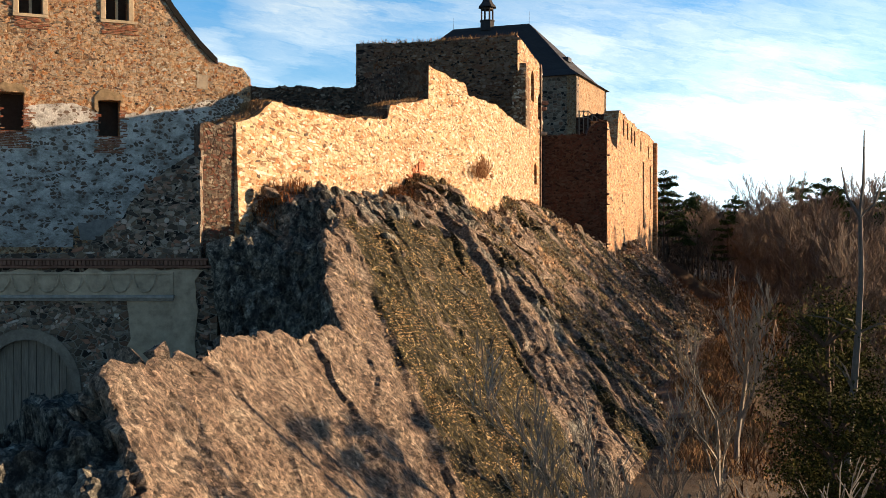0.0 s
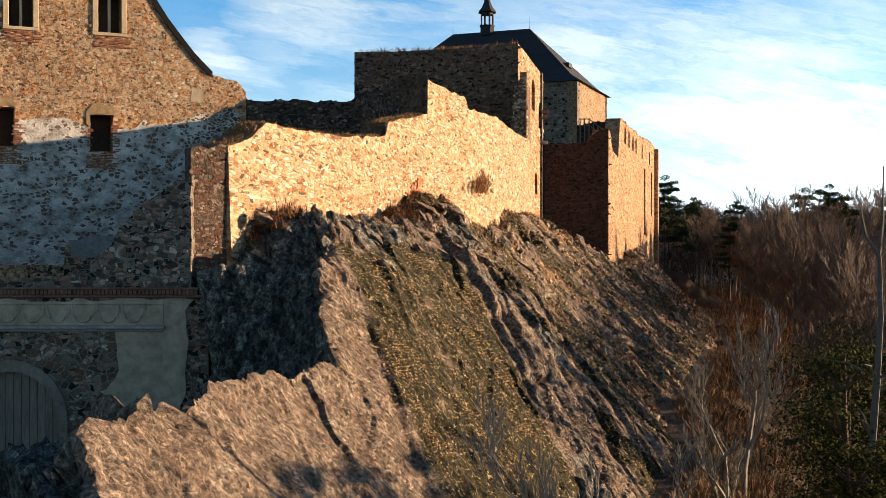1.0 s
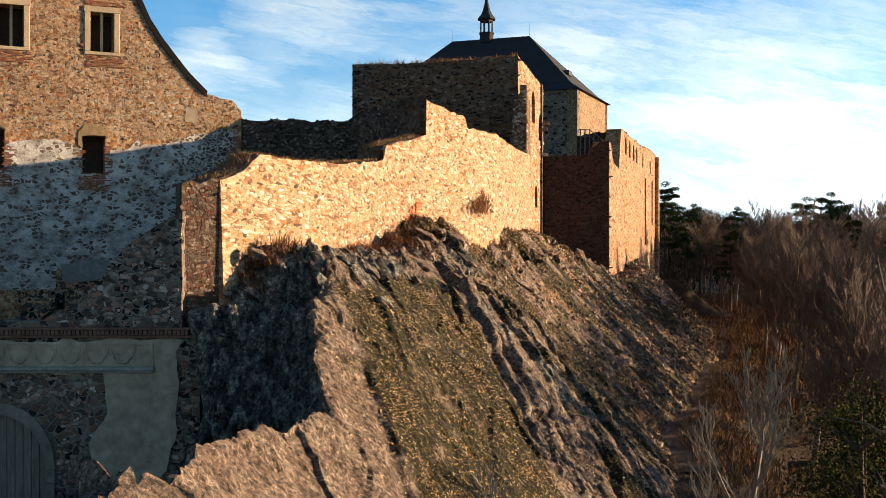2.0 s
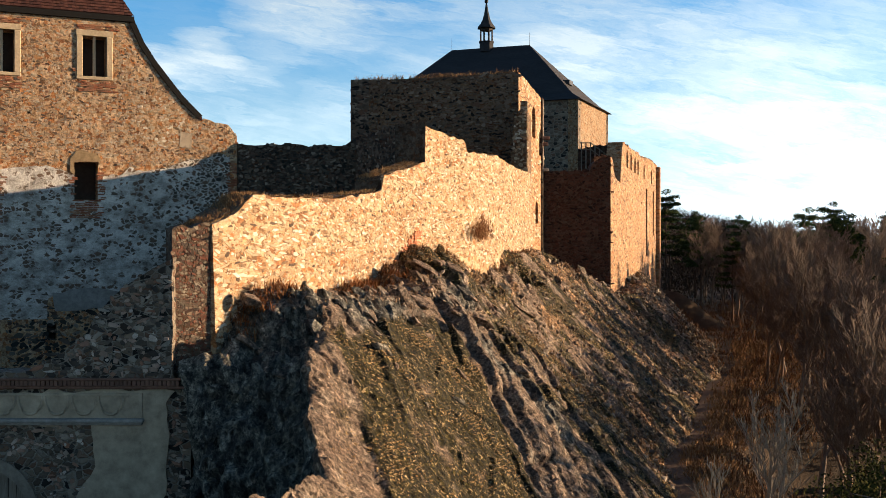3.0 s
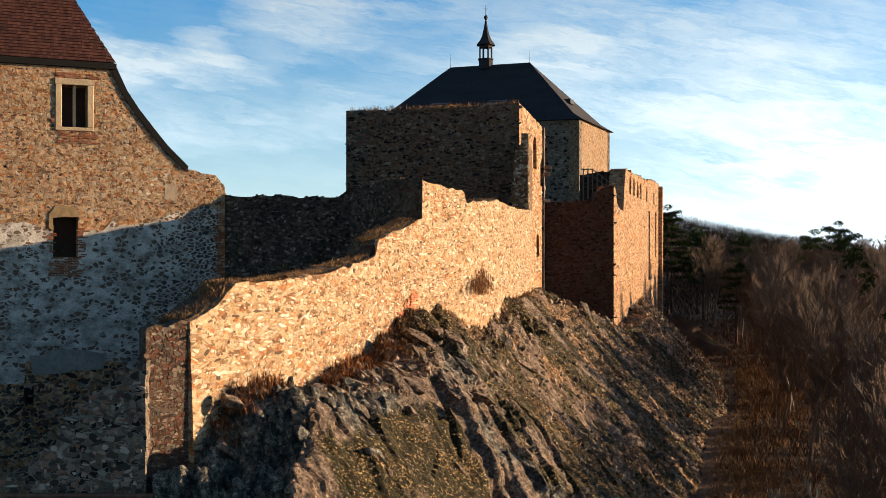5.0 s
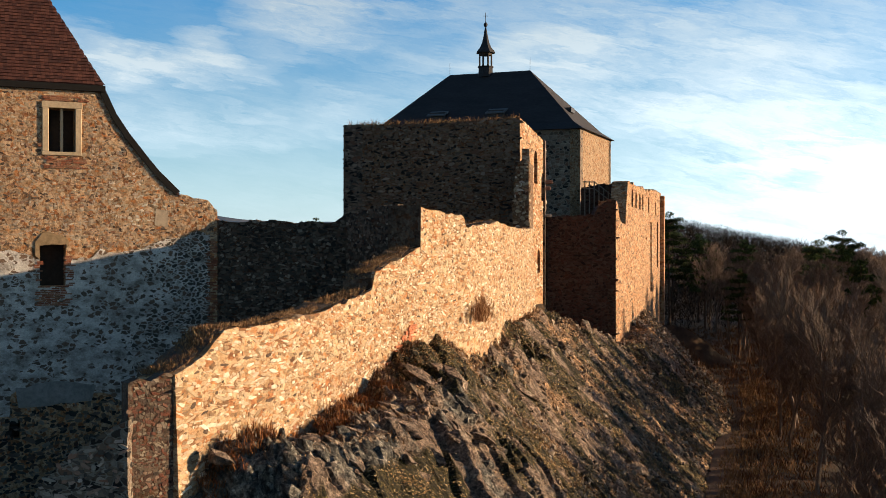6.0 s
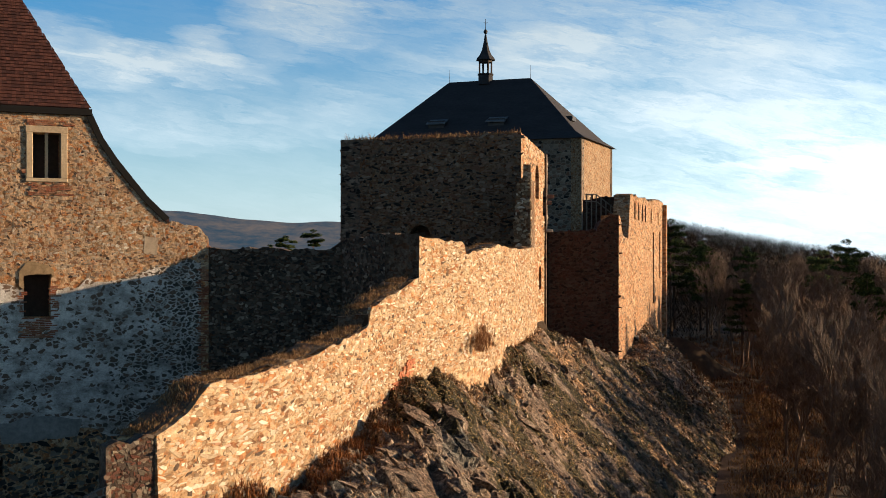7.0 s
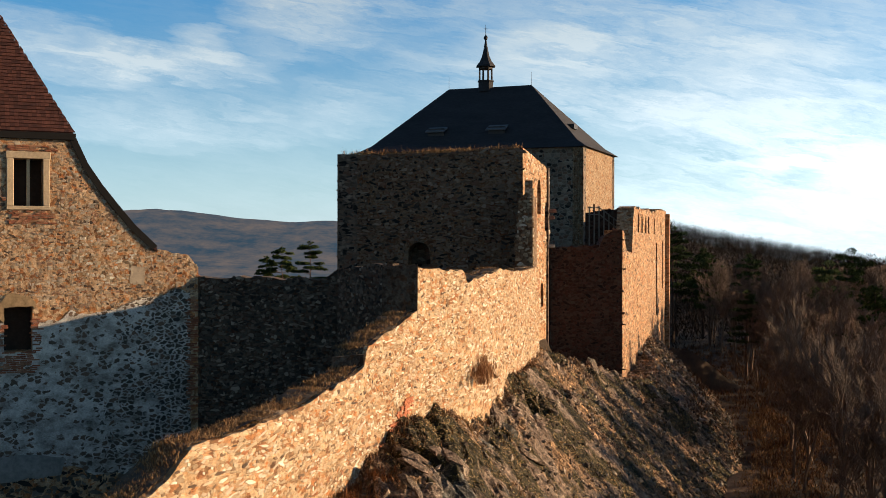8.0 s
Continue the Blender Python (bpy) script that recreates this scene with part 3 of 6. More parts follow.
def boulder(centre, size, seed, parent, mat, slate=0.5, moss=0.0, dry=0.0):
    """An angular block of rock: the hull of a few points, long down the slope."""
    r = random.Random(seed)
    bm = bmesh.new()
    m = Matrix.Rotation(r.gauss(0, 0.5), 4, "Z") @ Matrix.Rotation(radians(42 + r.gauss(0, 14)), 4, "Y")
    for _ in range(13):
        d = Vector((r.gauss(0, 1), r.gauss(0, 1), r.gauss(0, 1))).normalized()
        d = Vector((d.x * 1.25, d.y * 0.8, d.z * 0.5)) * r.uniform(0.75, 1.1)
        bm.verts.new(Vector(centre) + (m @ d) * size)
    hull = bmesh.ops.convex_hull(bm, input=bm.verts)
    bmesh.ops.delete(bm, geom=list({g_ for g_ in hull["geom_interior"] + hull["geom_unused"] if isinstance(g_, bmesh.types.BMVert)}), context="VERTS")
    ob = part("boulder", bm, mat, parent)
    for name, value in (("slate", slate), ("moss", moss), ("dry", dry)):
        layer = ob.data.attributes.new(name, "FLOAT", "POINT")
        layer.data.foreach_set("value", [value] * len(ob.data.vertices))
    return ob


def tufts(name, spots, mat, height=0.35, blades=9, seed=3, width=0.02, spread=0.16, kind_label="", category="grass", lean=(0, 0)):
    """Clumps of dry blades at places, as one object."""
    r = np.random.default_rng(seed)
    verts, faces = [], []
    for p in spots:
        p = Vector(p)
        size = height * r.uniform(0.5, 1.4)
        for _ in range(blades):
            a = r.uniform(0, 2 * math.pi)
            root = p + Vector((math.cos(a), math.sin(a), 0)) * r.uniform(0, spread) - Vector((0, 0, 0.04))
            bend = Vector((r.normal(lean[0], 0.45), r.normal(lean[1], 0.45), 1)).normalized() * size * r.uniform(0.6, 1.2)
            side = Vector((math.cos(a * 3), math.sin(a * 3), 0)) * width
            k = len(verts)
            mid = root + bend * 0.55
            tip = root + bend + Vector((bend.x, bend.y, -abs(bend.x) - abs(bend.y))) * 0.35
            verts.extend(tuple(q) for q in (root - side, root + side, mid + side * 0.7, mid - side * 0.7, tip))
            faces.extend([(k, k + 1, k + 2, k + 3), (k + 3, k + 2, k + 4)])
    return tagged(mesh(name, verts, faces, mat), kind_label, category, kind="stuff")
# ---- the land ----
# the spur falls to the right at about 45 degrees; EDGE gives, along y, the x at which its flank stands at z = 18
EDGE_Y = [0, 12, 19.5, 22.8, 24.6, 27.6, 30, 31.8, 34.3, 37.2, 41.6, 45, 50, 54, 60, 63, 66, 68.7, 71.3, 75, 78, 82, 86, 95.5, 98, 102, 104, 110, 121, 135, 160]
EDGE_X = [-10.5, -8.2, -6.1, -5.05, -4.8, -4.05, -2.9, -2.1, -0.7, 0.65, 2.35, 3.5, 4.5, 5.2, 5.8, 6.5, 7.8, 9.0, 9.8, 10.6, 11.5, 12.4, 13.5, 16.4, 18.2, 19.3, 20.2, 21.7, 24.1, 26, 30]
SHELF_Y = [30, 34, 35.4, 36.1, 37.3, 38.5, 41.4, 42.5, 46, 48, 50, 51.7, 52.8, 56, 60.5, 63, 66, 74.4, 77.3, 79.4, 84, 92, 96, 101, 121, 160]
SHELF_Z = [20.3, 20.9, 21.4, 21.7, 22.2, 22.0, 21.5, 21.7, 21.95, 22.2, 22.5, 23.1, 23.95, 24.1, 24.2, 23.7, 23.2, 22.9, 23.2, 23.6, 22.6, 20.8, 19.6, 19.6, 21.2, 21.0]
FOOT_Y = [0, 20, 30, 40, 60, 85, 100, 145, 200]
FOOT_Z = [9.0, 10.6, 12.0, 12.4, 12.2, 12.2, 12.2, 14.5, 15.5]


CREST_Y = [0, 12, 17.3, 19.6, 30, 31.5, 34, 37.5, 39]
CREST_V = [9.0, 6.0, 2.0, 0.1, 0.1, -1.2, -2.7, -4.1, -5.5]


def flank_height(x, y):
    """The spur without its broken relief."""
    v = x - np.interp(y, EDGE_Y, EDGE_X)
    lit = 18 - v - 1.6 * np.maximum(0, v - np.interp(y, [0, 60, 85, 145], [8.2, 7.0, 6.2, 3.5]))
    shelf = np.interp(y, SHELF_Y, SHELF_Z)
    # crest: low in front, then a step up to the shelf below the curtain wall
    crest = np.interp(y, CREST_Y, CREST_V)
    top = 18 - crest
    behind = crest - v
    mound = 16.9 - 0.34 * np.maximum(0, -6.3 - x) - 0.22 * np.maximum(0, 19.5 - y) - 0.12 * np.maximum(0, y - 24)
    low = np.maximum(top - 2.4 * behind, np.minimum(mound, top - 0.25 * behind))
    low = np.maximum(low, 13.5)
    high = np.minimum(top, shelf) - 0.34 * (1 - smooth(35.8, 38.8, y)) * np.maximum(behind, 0) - 5.0 * np.maximum(0, -6.75 - x) * (y < 35.2)
    rise = smooth(31.0, 34.2, y + 0.12 * np.maximum(behind, 0))
    left = np.where(y < 39, low * (1 - rise) + high * rise, 30)
    z = np.where(behind > 0, np.minimum(left, top), lit)
    z = np.where(y > 33, np.minimum(z, shelf), z)
    return z - 14 * (1 - smooth(6, 13, y))


def relief(p, calm, flat):
    """Tilted slabs with steep left-hand edges that run down the flank, angular breaks and cracks: metres along the face's normal."""
    s = 0.9 * p[:, 0] + 0.43 * p[:, 1]
    t = -0.43 * p[:, 0] + 0.9 * p[:, 1]
    z = p[:, 2]
    warp = 0.8 * fbm(np.stack([s * 0.3, t * 0.10, z * 0.1], 1), 3)
    out = np.zeros(len(p))
    for period, high, k in ((5.2, 0.20, 0.0), (2.1, 0.08, 3.1)):
        q = (s + warp * 1.2 + 0.3 * period * lattice(np.stack([s * 0.2 + k, t * 0.25, z * 0.25], 1))) / period + k
        f = q - np.floor(q)
        size = 0.1 + 0.9 * np.clip(0.45 + 1.0 * lattice(np.stack([np.floor(q) * 3.7, t * 0.14 + k, t * 0], 1)), 0, 1)
        out += high * size * (smooth(0, 0.06, f) * (1 - f) - 0.45) * (1 - flat) * (1 - 0.5 * smooth(52, 60, p[:, 1]))
    for fine, high, groove, k in (((0.6, 0.14, 0.28), 0.30, 0.12, 0), ((1.6, 0.5, 0.8), 0.15, 0.06, 40), ((4.2, 1.6, 2.2), 0.055, 0.03, 80)):
        h, border = facets(np.stack([(s + 0.25 * warp) * fine[0], t * fine[1], z * fine[2]], 1), k)
        out += calm * (high * h - groove * (1 - smooth(0, 0.14, border)))
    # long edges that break the flank: where, how high, and the stretch of z
    for s0, high, z0, z1 in ((12.2, 0.12, 10, 19.5), (13.9, 0.10, 18.0, 21.0), (19.3, 0.24, 15.0, 21.8), (21.4, 0.16, 16, 22.8), (25.2, 0.2, 12, 20)):
        e_ = s - s0 + 0.25 * warp
        out += high * smooth(-0.05, 0.10, e_) * np.exp(-np.maximum(e_, 0) / 1.5) * smooth(z0, z0 + 1, z) * (1 - smooth(z1 - 0.8, z1, z))
        out -= 0.5 * high * np.exp(-((e_ + 0.18) / 0.16) ** 2) * smooth(z0, z0 + 1, z) * (1 - smooth(z1 - 0.8, z1, z))
    # plates of the smooth slab: thin sheets, a few long cracks
    h, border = facets(np.stack([(s + 0.25 * warp) * 0.5, t * 0.09, z * 0.10], 1), 300)
    out += flat * 0.07 * h
    # a few long cracks: where, where from and to along the slope
    for s0, a0, a1, deep in ((7.6, 15, 19.5, 0.14), (8.9, 14, 18.5, 0.10), (9.9, 18, 26, 0.07), (10.8, 14, 22, 0.09), (12.1, 14, 27, 0.11), (13.0, 20, 30, 0.10)):
        e_ = s - s0 - 0.5 * fbm(np.stack([t * 0.35 + s0, 0 * t, 0 * t], 1), 3)
        out -= 0.6 * deep * np.exp(-(e_ / 0.085) ** 2) * smooth(a0, a0 + 1.5, t) * (1 - smooth(a1 - 1.5, a1, t)) * flat
    h, border = facets(np.stack([s * 1.7, t * 0.45, z * 0.7], 1), 340)
    out += flat * 0.035 * h
    return out + 0.08 * fbm(p * 0.6, 3) + 0.035 * fbm(p * 3.1, 4, 0.6)


ys = np.concatenate([np.arange(6, 14, 0.2), np.arange(14, 46, 0.08), np.arange(46, 70, 0.14), np.arange(70, 134, 0.28)])
vs_ = np.concatenate([np.arange(-11, -6, 0.16), np.arange(-6, 6, 0.085), np.arange(6, 13, 0.16)])
yy, vv = np.meshgrid(ys, vs_, indexing="ij")
yy, vv = yy.ravel(), vv.ravel()
xx = np.interp(yy, EDGE_Y, EDGE_X) + vv
zz = flank_height(xx, yy)
e = 0.25
gx = (flank_height(xx + e, yy) - flank_height(xx - e, yy)) / (2 * e)
gy = (flank_height(xx, yy + e) - flank_height(xx, yy - e)) / (2 * e)
nrm = np.stack([-gx, -gy, np.ones_like(gx)], 1)
nrm /= np.linalg.norm(nrm, axis=1)[:, None]
p0 = np.stack([xx, yy, zz], 1)
crest_v = np.interp(yy, CREST_Y, CREST_V)
slab_side = smooth(-0.3, 0.3, vv - crest_v) * (1 - smooth(31, 37, yy))
right_side = smooth(-0.3, 0.3, vv - crest_v)
ss = 0.9 * xx + 0.43 * yy
calm = np.interp(ss, [11.8, 12.6, 18.3, 19.5, 23, 25.5, 34, 70], [0.03, 0.16, 0.22, 0.75, 0.7, 0.28, 0.18, 0.28]) * right_side + (1 - right_side)
calm = np.maximum(calm, 0.6 * smooth(20.3, 21.4, zz) * (yy > 34))
flat = np.interp(ss, [12, 13, 18.3, 19.3], [1.0, 0.75, 0.6, 0.0]) * right_side * (1 - smooth(20.3, 21.4, zz) * (yy > 34))
amount = relief(p0, calm, flat)
# blocky breaks on the shaded side and at the crest
shade_side = 1 - smooth(-0.4, 0.2, vv - crest_v)
blocks = np.round(1.6 * fbm(p0 * np.array([0.9, 0.9, 1.2]), 3)) / 1.6
amount += shade_side * 0.40 * blocks * (yy < 40)
near_crest = np.exp(-((vv - crest_v) / 0.45) ** 2) * (yy < 38)
amount += near_crest * (0.08 + 0.12 * (yy > 30)) * np.round(2.2 * fbm(np.stack([yy * 1.6, vv * 0.4, yy * 0], 1), 3)) / 2.2
p1 = p0 + nrm * amount[:, None]
rows_n, cols_n = len(ys), len(vs_)
idx = np.arange(rows_n * cols_n).reshape(rows_n, cols_n)
quads = np.stack([idx[:-1, :-1], idx[:-1, 1:], idx[1:, 1:], idx[1:, :-1]], -1).reshape(-1, 4)
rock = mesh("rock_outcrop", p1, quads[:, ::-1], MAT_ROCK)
tagged(rock, "steep rocky spur of tan and slate-grey schist slabs with moss, shaded side coloured dark", "rock", kind="structure")


def mask(name, values):
    layer = rock.data.attributes.new(name, "FLOAT", "POINT")
    layer.data.foreach_set("value", values.astype(np.float32))


# moss and dry grass in streaks down the slope
streaks = fbm(np.stack([ss * 0.55, (0.9 * yy - 0.43 * xx) * 0.55, zz * 0.08], 1) + 5, 4)
patch = fbm(p0 * np.array([0.35, 0.22, 0.35]), 3)
height_up = zz - 11.0
moss_band = smooth(12.0, 13.0, ss + 0.5 * patch) * (1 - smooth(18.6, 19.6, ss + 0.5 * patch))
mask("moss", np.clip(moss_band * (0.82 + 0.3 * patch) * (1 - smooth(20.3, 21.5, zz)) * right_side
                     + 0.22 * smooth(36, 39, yy) * (1 - smooth(52, 58, yy)) * smooth(19.5, 21, zz) * (0.6 + 1.6 * patch) + 0.42 * (1 - moss_band) * smooth(43, 48, yy) * (1 - smooth(56, 66, yy)) * (0.7 + 1.2 * patch)
                     + 0.40 * smooth(10.0, 12.0, ss) * (ss < 13) * right_side + smooth(21.5, 24, ss) * right_side * np.clip(0.30 + 1.1 * streaks, 0, 0.8), 0, 1))
# slate breaks; left of the crest the dark tone stands for shade
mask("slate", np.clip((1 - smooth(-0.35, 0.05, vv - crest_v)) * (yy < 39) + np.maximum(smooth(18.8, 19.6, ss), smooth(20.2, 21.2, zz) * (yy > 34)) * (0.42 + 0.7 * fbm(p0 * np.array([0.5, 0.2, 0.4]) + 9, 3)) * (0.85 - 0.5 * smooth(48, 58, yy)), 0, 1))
mask("dry", np.clip(smooth(47, 57, yy) * (0.56 + 0.7 * fbm(p0 * np.array([0.45, 0.2, 0.3]) + 31, 3)) + 0.45 * np.exp(-((zz - np.interp(yy, SHELF_Y, SHELF_Z)) / 0.35) ** 2) * (yy > 35), 0, 1))


def flank_point(x, y):
    """A place on the built rock next to (x, y)."""
    i = int(np.argmin(np.abs(ys - y)))
    j = int(np.argmin(np.abs(vs_ - (x - np.interp(y, EDGE_Y, EDGE_X)))))
    return Vector(p1[i * cols_n + j])


r_ = random.Random(3)
# blocks left of the crest get the dark tone of its shaded side
for y0, y1, v0, v1, count, small, large, slate_, moss_ in ((18.6, 22.6, -0.45, 0.05, 12, 0.16, 0.42, 0.15, 0), (15, 24, -3.5, -0.9, 14, 0.2, 0.5, 0.9, 0), (31, 36, -6.5, -1.8, 14, 0.2, 0.5, 0.9, 0),
                                                          (35.5, 40, -5.2, -3.4, 26, 0.2, 0.55, 0.45, 0), (36, 50, -5.5, -0.5, 70, 0.14, 0.55, 0.3, 0.1), (37.5, 50, -5.2, -2.4, 34, 0.4, 0.85, 0.2, 0.15), (60, 78, -4.2, -2.0, 14, 0.4, 0.9, 0.3, 0.0), (45, 60, -4.5, 3.0, 50, 0.15, 0.5, 0.5, 0.2), (58, 124, -4.5, 5, 60, 0.3, 1.1, 0.5, 0.1)):
    for _ in range(count):
        y, v = r_.uniform(y0, y1), r_.uniform(v0, v1)
        if y < 40:
            v += float(np.interp(y, CREST_Y, CREST_V)) if y < 31 else 0.0
        q = flank_point(float(np.interp(y, EDGE_Y, EDGE_X)) + v, y)
        size = small + (large - small) * r_.random() ** 2
        boulder(q - Vector((0.1, 0, 0.15)) * size, size, r_.random(), rock, MAT_ROCK, min(1, max(0, slate_ + r_.gauss(0, 0.25))), moss_ * r_.random() * 2.5, 0.2 * r_.random())


for x, y, z, size, slate_ in ((-5.75, 36.35, 21.85, 0.42, 0.1), (-6.5, 24.0, 17.25, 0.95, 0.0), (-6.15, 23.3, 17.2, 0.75, 0.0), (-5.9, 22.4, 17.1, 0.6, 0.1), (-5.75, 20.7, 17.55, 0.34, 0.0), (-5.55, 20.1, 17.6, 0.26, 0.0), (-5.95, 21.3, 17.6, 0.3, 0.1), (-5.9, 19.9, 17.2, 0.24, 0.0), (-5.7, 17.2, 15.6, 0.4, 0.3)):
    boulder(Vector((x, y, z)), size, x * 3 + y, rock, MAT_ROCK, slate_)


def ground_height(x, y):
    x, y = np.asarray(x, float), np.asarray(y, float)
    edge = np.interp(y, EDGE_Y, EDGE_X)
    foot = np.interp(y, FOOT_Y, FOOT_Z) - 3.0 * smooth(25, 90, x - edge) - 5.0 * smooth(9.5, 40, x - edge) * (1 - smooth(75, 120, y)) - 2.8 * smooth(9.0, 12.0, x - edge) * (1 - smooth(66, 68, y))
    yard = np.where(y < 37, 14.2, 15.5) + 0 * x
    yard = np.where(y > 62, 23.0 - 9 * smooth(118, 150, y), yard)
    side = smooth(1.0, 9.0, x - edge)
    z = yard * (1 - side) + foot * side
    v = x - edge
    under = np.minimum(z, flank_height(x, y) - 2.2)
    z = np.where((v > -10.5) & (v < 12.5) & (y > 5) & (y < 134) & ~((y > 36) & (v < -7)), np.where(v > 1.5, foot, under), z)
    # the castle hill falls away behind; a wooded hill beyond
    back = smooth(135, 260, y) * (1 - smooth(-60, -10, x - 0.12 * y))
    z = z - 45 * back
    left = smooth(30, 120, -x)
    z = z - 40 * left * smooth(60, 160, y + 40)
    hill = 21 * np.exp(-(((x - 60) / 100) ** 2)) * smooth(190, 440, y)
    hill = hill * (1 - smooth(470, 800, y))
    far = smooth(600, 1500, np.hypot(x, y - 50))
    roll = 2.2 * fbm(np.stack([x.ravel() * 0.012, y.ravel() * 0.012, 0 * x.ravel()], 1), 3).reshape(x.shape) * smooth(20, 120, np.abs(x - edge))
    z = z + hill + roll
    return z * (1 - far) + (-40) * far


grow = lambda a, n, r: list(np.cumsum([a * r ** i for i in range(n)]))
out_steps = [-v for v in reversed(grow(4.0, 42, 1.135))]
gxs = np.array([-62 + v for v in out_steps] + list(np.arange(-62, 120, 2.0)) + [120 + v for v in grow(4.0, 42, 1.135)])
gys = np.array([-30 + v for v in out_steps] + list(np.arange(-30, 200, 2.0)) + [200 + v for v in grow(4.0, 42, 1.135)])
GX, GY = np.meshgrid(gxs, gys, indexing="ij")
GZ = ground_height(GX, GY)
gi = np.arange(GX.size).reshape(GX.shape)
gq = np.stack([gi[:-1, :-1], gi[1:, :-1], gi[1:, 1:], gi[:-1, 1:]], -1).reshape(-1, 4)
ground = mesh("ground", np.stack([GX.ravel(), GY.ravel(), GZ.ravel()], 1), gq, MAT_GROUND, soft=True)
tagged(ground, "brown leaf-littered woodland floor falling to a wooded valley", "ground", kind="structure")


def ridge_backdrop(name, y, x0, x1, heights, foot, mat, label, seed):
    """A far range as a broad sloping back, hundreds of metres deep."""
    n = 160
    verts = []
    for i in range(n + 1):
        x = x0 + (x1 - x0) * i / n
        z = np.interp(i / n, np.linspace(0, 1, len(heights)), heights) + 0.05 * heights[0] * wobble(i * 0.09, seed, 0, 5)
        verts += [(x, y - 900, foot), (x, y - 350, foot + (z - foot) * 0.45), (x, y, z), (x, y + 700, foot)]
    faces = [(4 * i + k, 4 * i + 4 + k, 4 * i + 5 + k, 4 * i + 1 + k) for i in range(n) for k in range(3)]
    return tagged(mesh(name, verts, faces, mat, soft=True), label, "hills", kind="structure")


ridge_backdrop("backdrop_hills", 2400, -2600, 300, (150, 140, 128, 112, 83, 50), -60, MAT_FAR_HILL, "brown wooded hills far across the valley, with blue haze painted in", 1.0)
ridge_backdrop("backdrop_range", 4600, 200, 4400, (20, 60, 95, 120, 90, 60), -60, MAT_FAR_RANGE, "mountain range on the horizon, paled by painted haze", 5.0)

# trodden path along the foot of the rock
verts, faces = [], []
for i, y in enumerate(np.arange(50, 99, 1.0)):
    c = float(np.interp(y, EDGE_Y, EDGE_X)) + 6.6 + 0.3 * wobble(y * 0.12)
    for w in (-0.9, -0.3, 0.3, 0.9):
        x = c + w * (1 + 0.25 * wobble(y * 0.3, w))
        verts.append((x, y, float(ground_height(np.array([x]), np.array([y]))[0]) + 0.10 - 0.05 * abs(w)))
    if i:
        k = 4 * i
        faces += [(k - 4 + j, k - 3 + j, k + 1 + j, k + j) for j in range(3)]
tagged(mesh("path", verts, faces, MAT_PATH, soft=True), "trodden brown earth path below the rock", "path", kind="structure")
terrace = thing("retaining_wall", (16, 67.5, 9), "low stone retaining wall at the edge of the path", "wall")
# ---- curtain wall above the rock ----
MAT_EARTH = plain("dry_earth", (0.13, 0.095, 0.065), 0.95, 9.0, 0.6, 0.06)
CW_Y = [35.7, 38.0, 41.7, 49.8, 54.8, 59.6, 70.0, 79.6]
CW_X = [-6.7, -5.8, -4.45, -2.15, -0.5, 1.45, 4.1, 6.32]
CW_TOP_Y = [35.7, 36.4, 37.8, 38.6, 42.0, 46.0, 49.0, 49.2, 52.0, 54.5, 54.6, 59.4, 59.6, 63.0, 67.0, 72.0, 79.6]
CW_TOP_Z = [24.05, 24.2, 25.0, 25.05, 25.1, 25.4, 25.75, 26.4, 26.9, 27.35, 29.05, 28.8, 28.3, 28.5, 28.7, 28.5, 28.55]


def curtain_spot(y, z):
    """The outer face of the curtain wall: place and outward normal."""
    x = float(np.interp(y, CW_Y, CW_X))
    dx = float(np.interp(y + 0.4, CW_Y, CW_X) - np.interp(y - 0.4, CW_Y, CW_X)) / 0.8
    if y < CW_Y[0] + 0.4 or y > CW_Y[-1] - 0.4:
        dx = 0.38 if y < 40 else 0.24
    n = Vector((1, -dx, 0)).normalized()
    lean = 0.035 * (25 - z)
    return Vector((x, y, z)) + n * lean, n


def curtain_places(y, z):
    """The same for arrays."""
    x = np.interp(y, CW_Y, CW_X)
    dx = (np.interp(y + 0.4, CW_Y, CW_X) - np.interp(y - 0.4, CW_Y, CW_X)) / 0.8
    dx = np.where(y < CW_Y[0] + 0.4, 0.38, np.where(y > CW_Y[-1] - 0.4, 0.24, dx))
    n = np.stack([np.ones_like(x), -dx, np.zeros_like(x)], 1)
    n /= np.linalg.norm(n, axis=1)[:, None]
    return np.stack([x, y, z], 1) + n * (0.035 * (25 - z))[:, None], n


TOP_Y = np.arange(35, 80.5, 0.06)
TOP_Z = np.interp(TOP_Y, CW_TOP_Y, CW_TOP_Z) + 0.065 * fbm(np.stack([TOP_Y * 2.0, 0 * TOP_Y + 0.3, 0 * TOP_Y], 1), 3) + 0.025 * fbm(np.stack([TOP_Y * 7, 0 * TOP_Y + 2.3, 0 * TOP_Y], 1), 3)


def curtain_top(y):
    return float(np.interp(y, TOP_Y, TOP_Z))


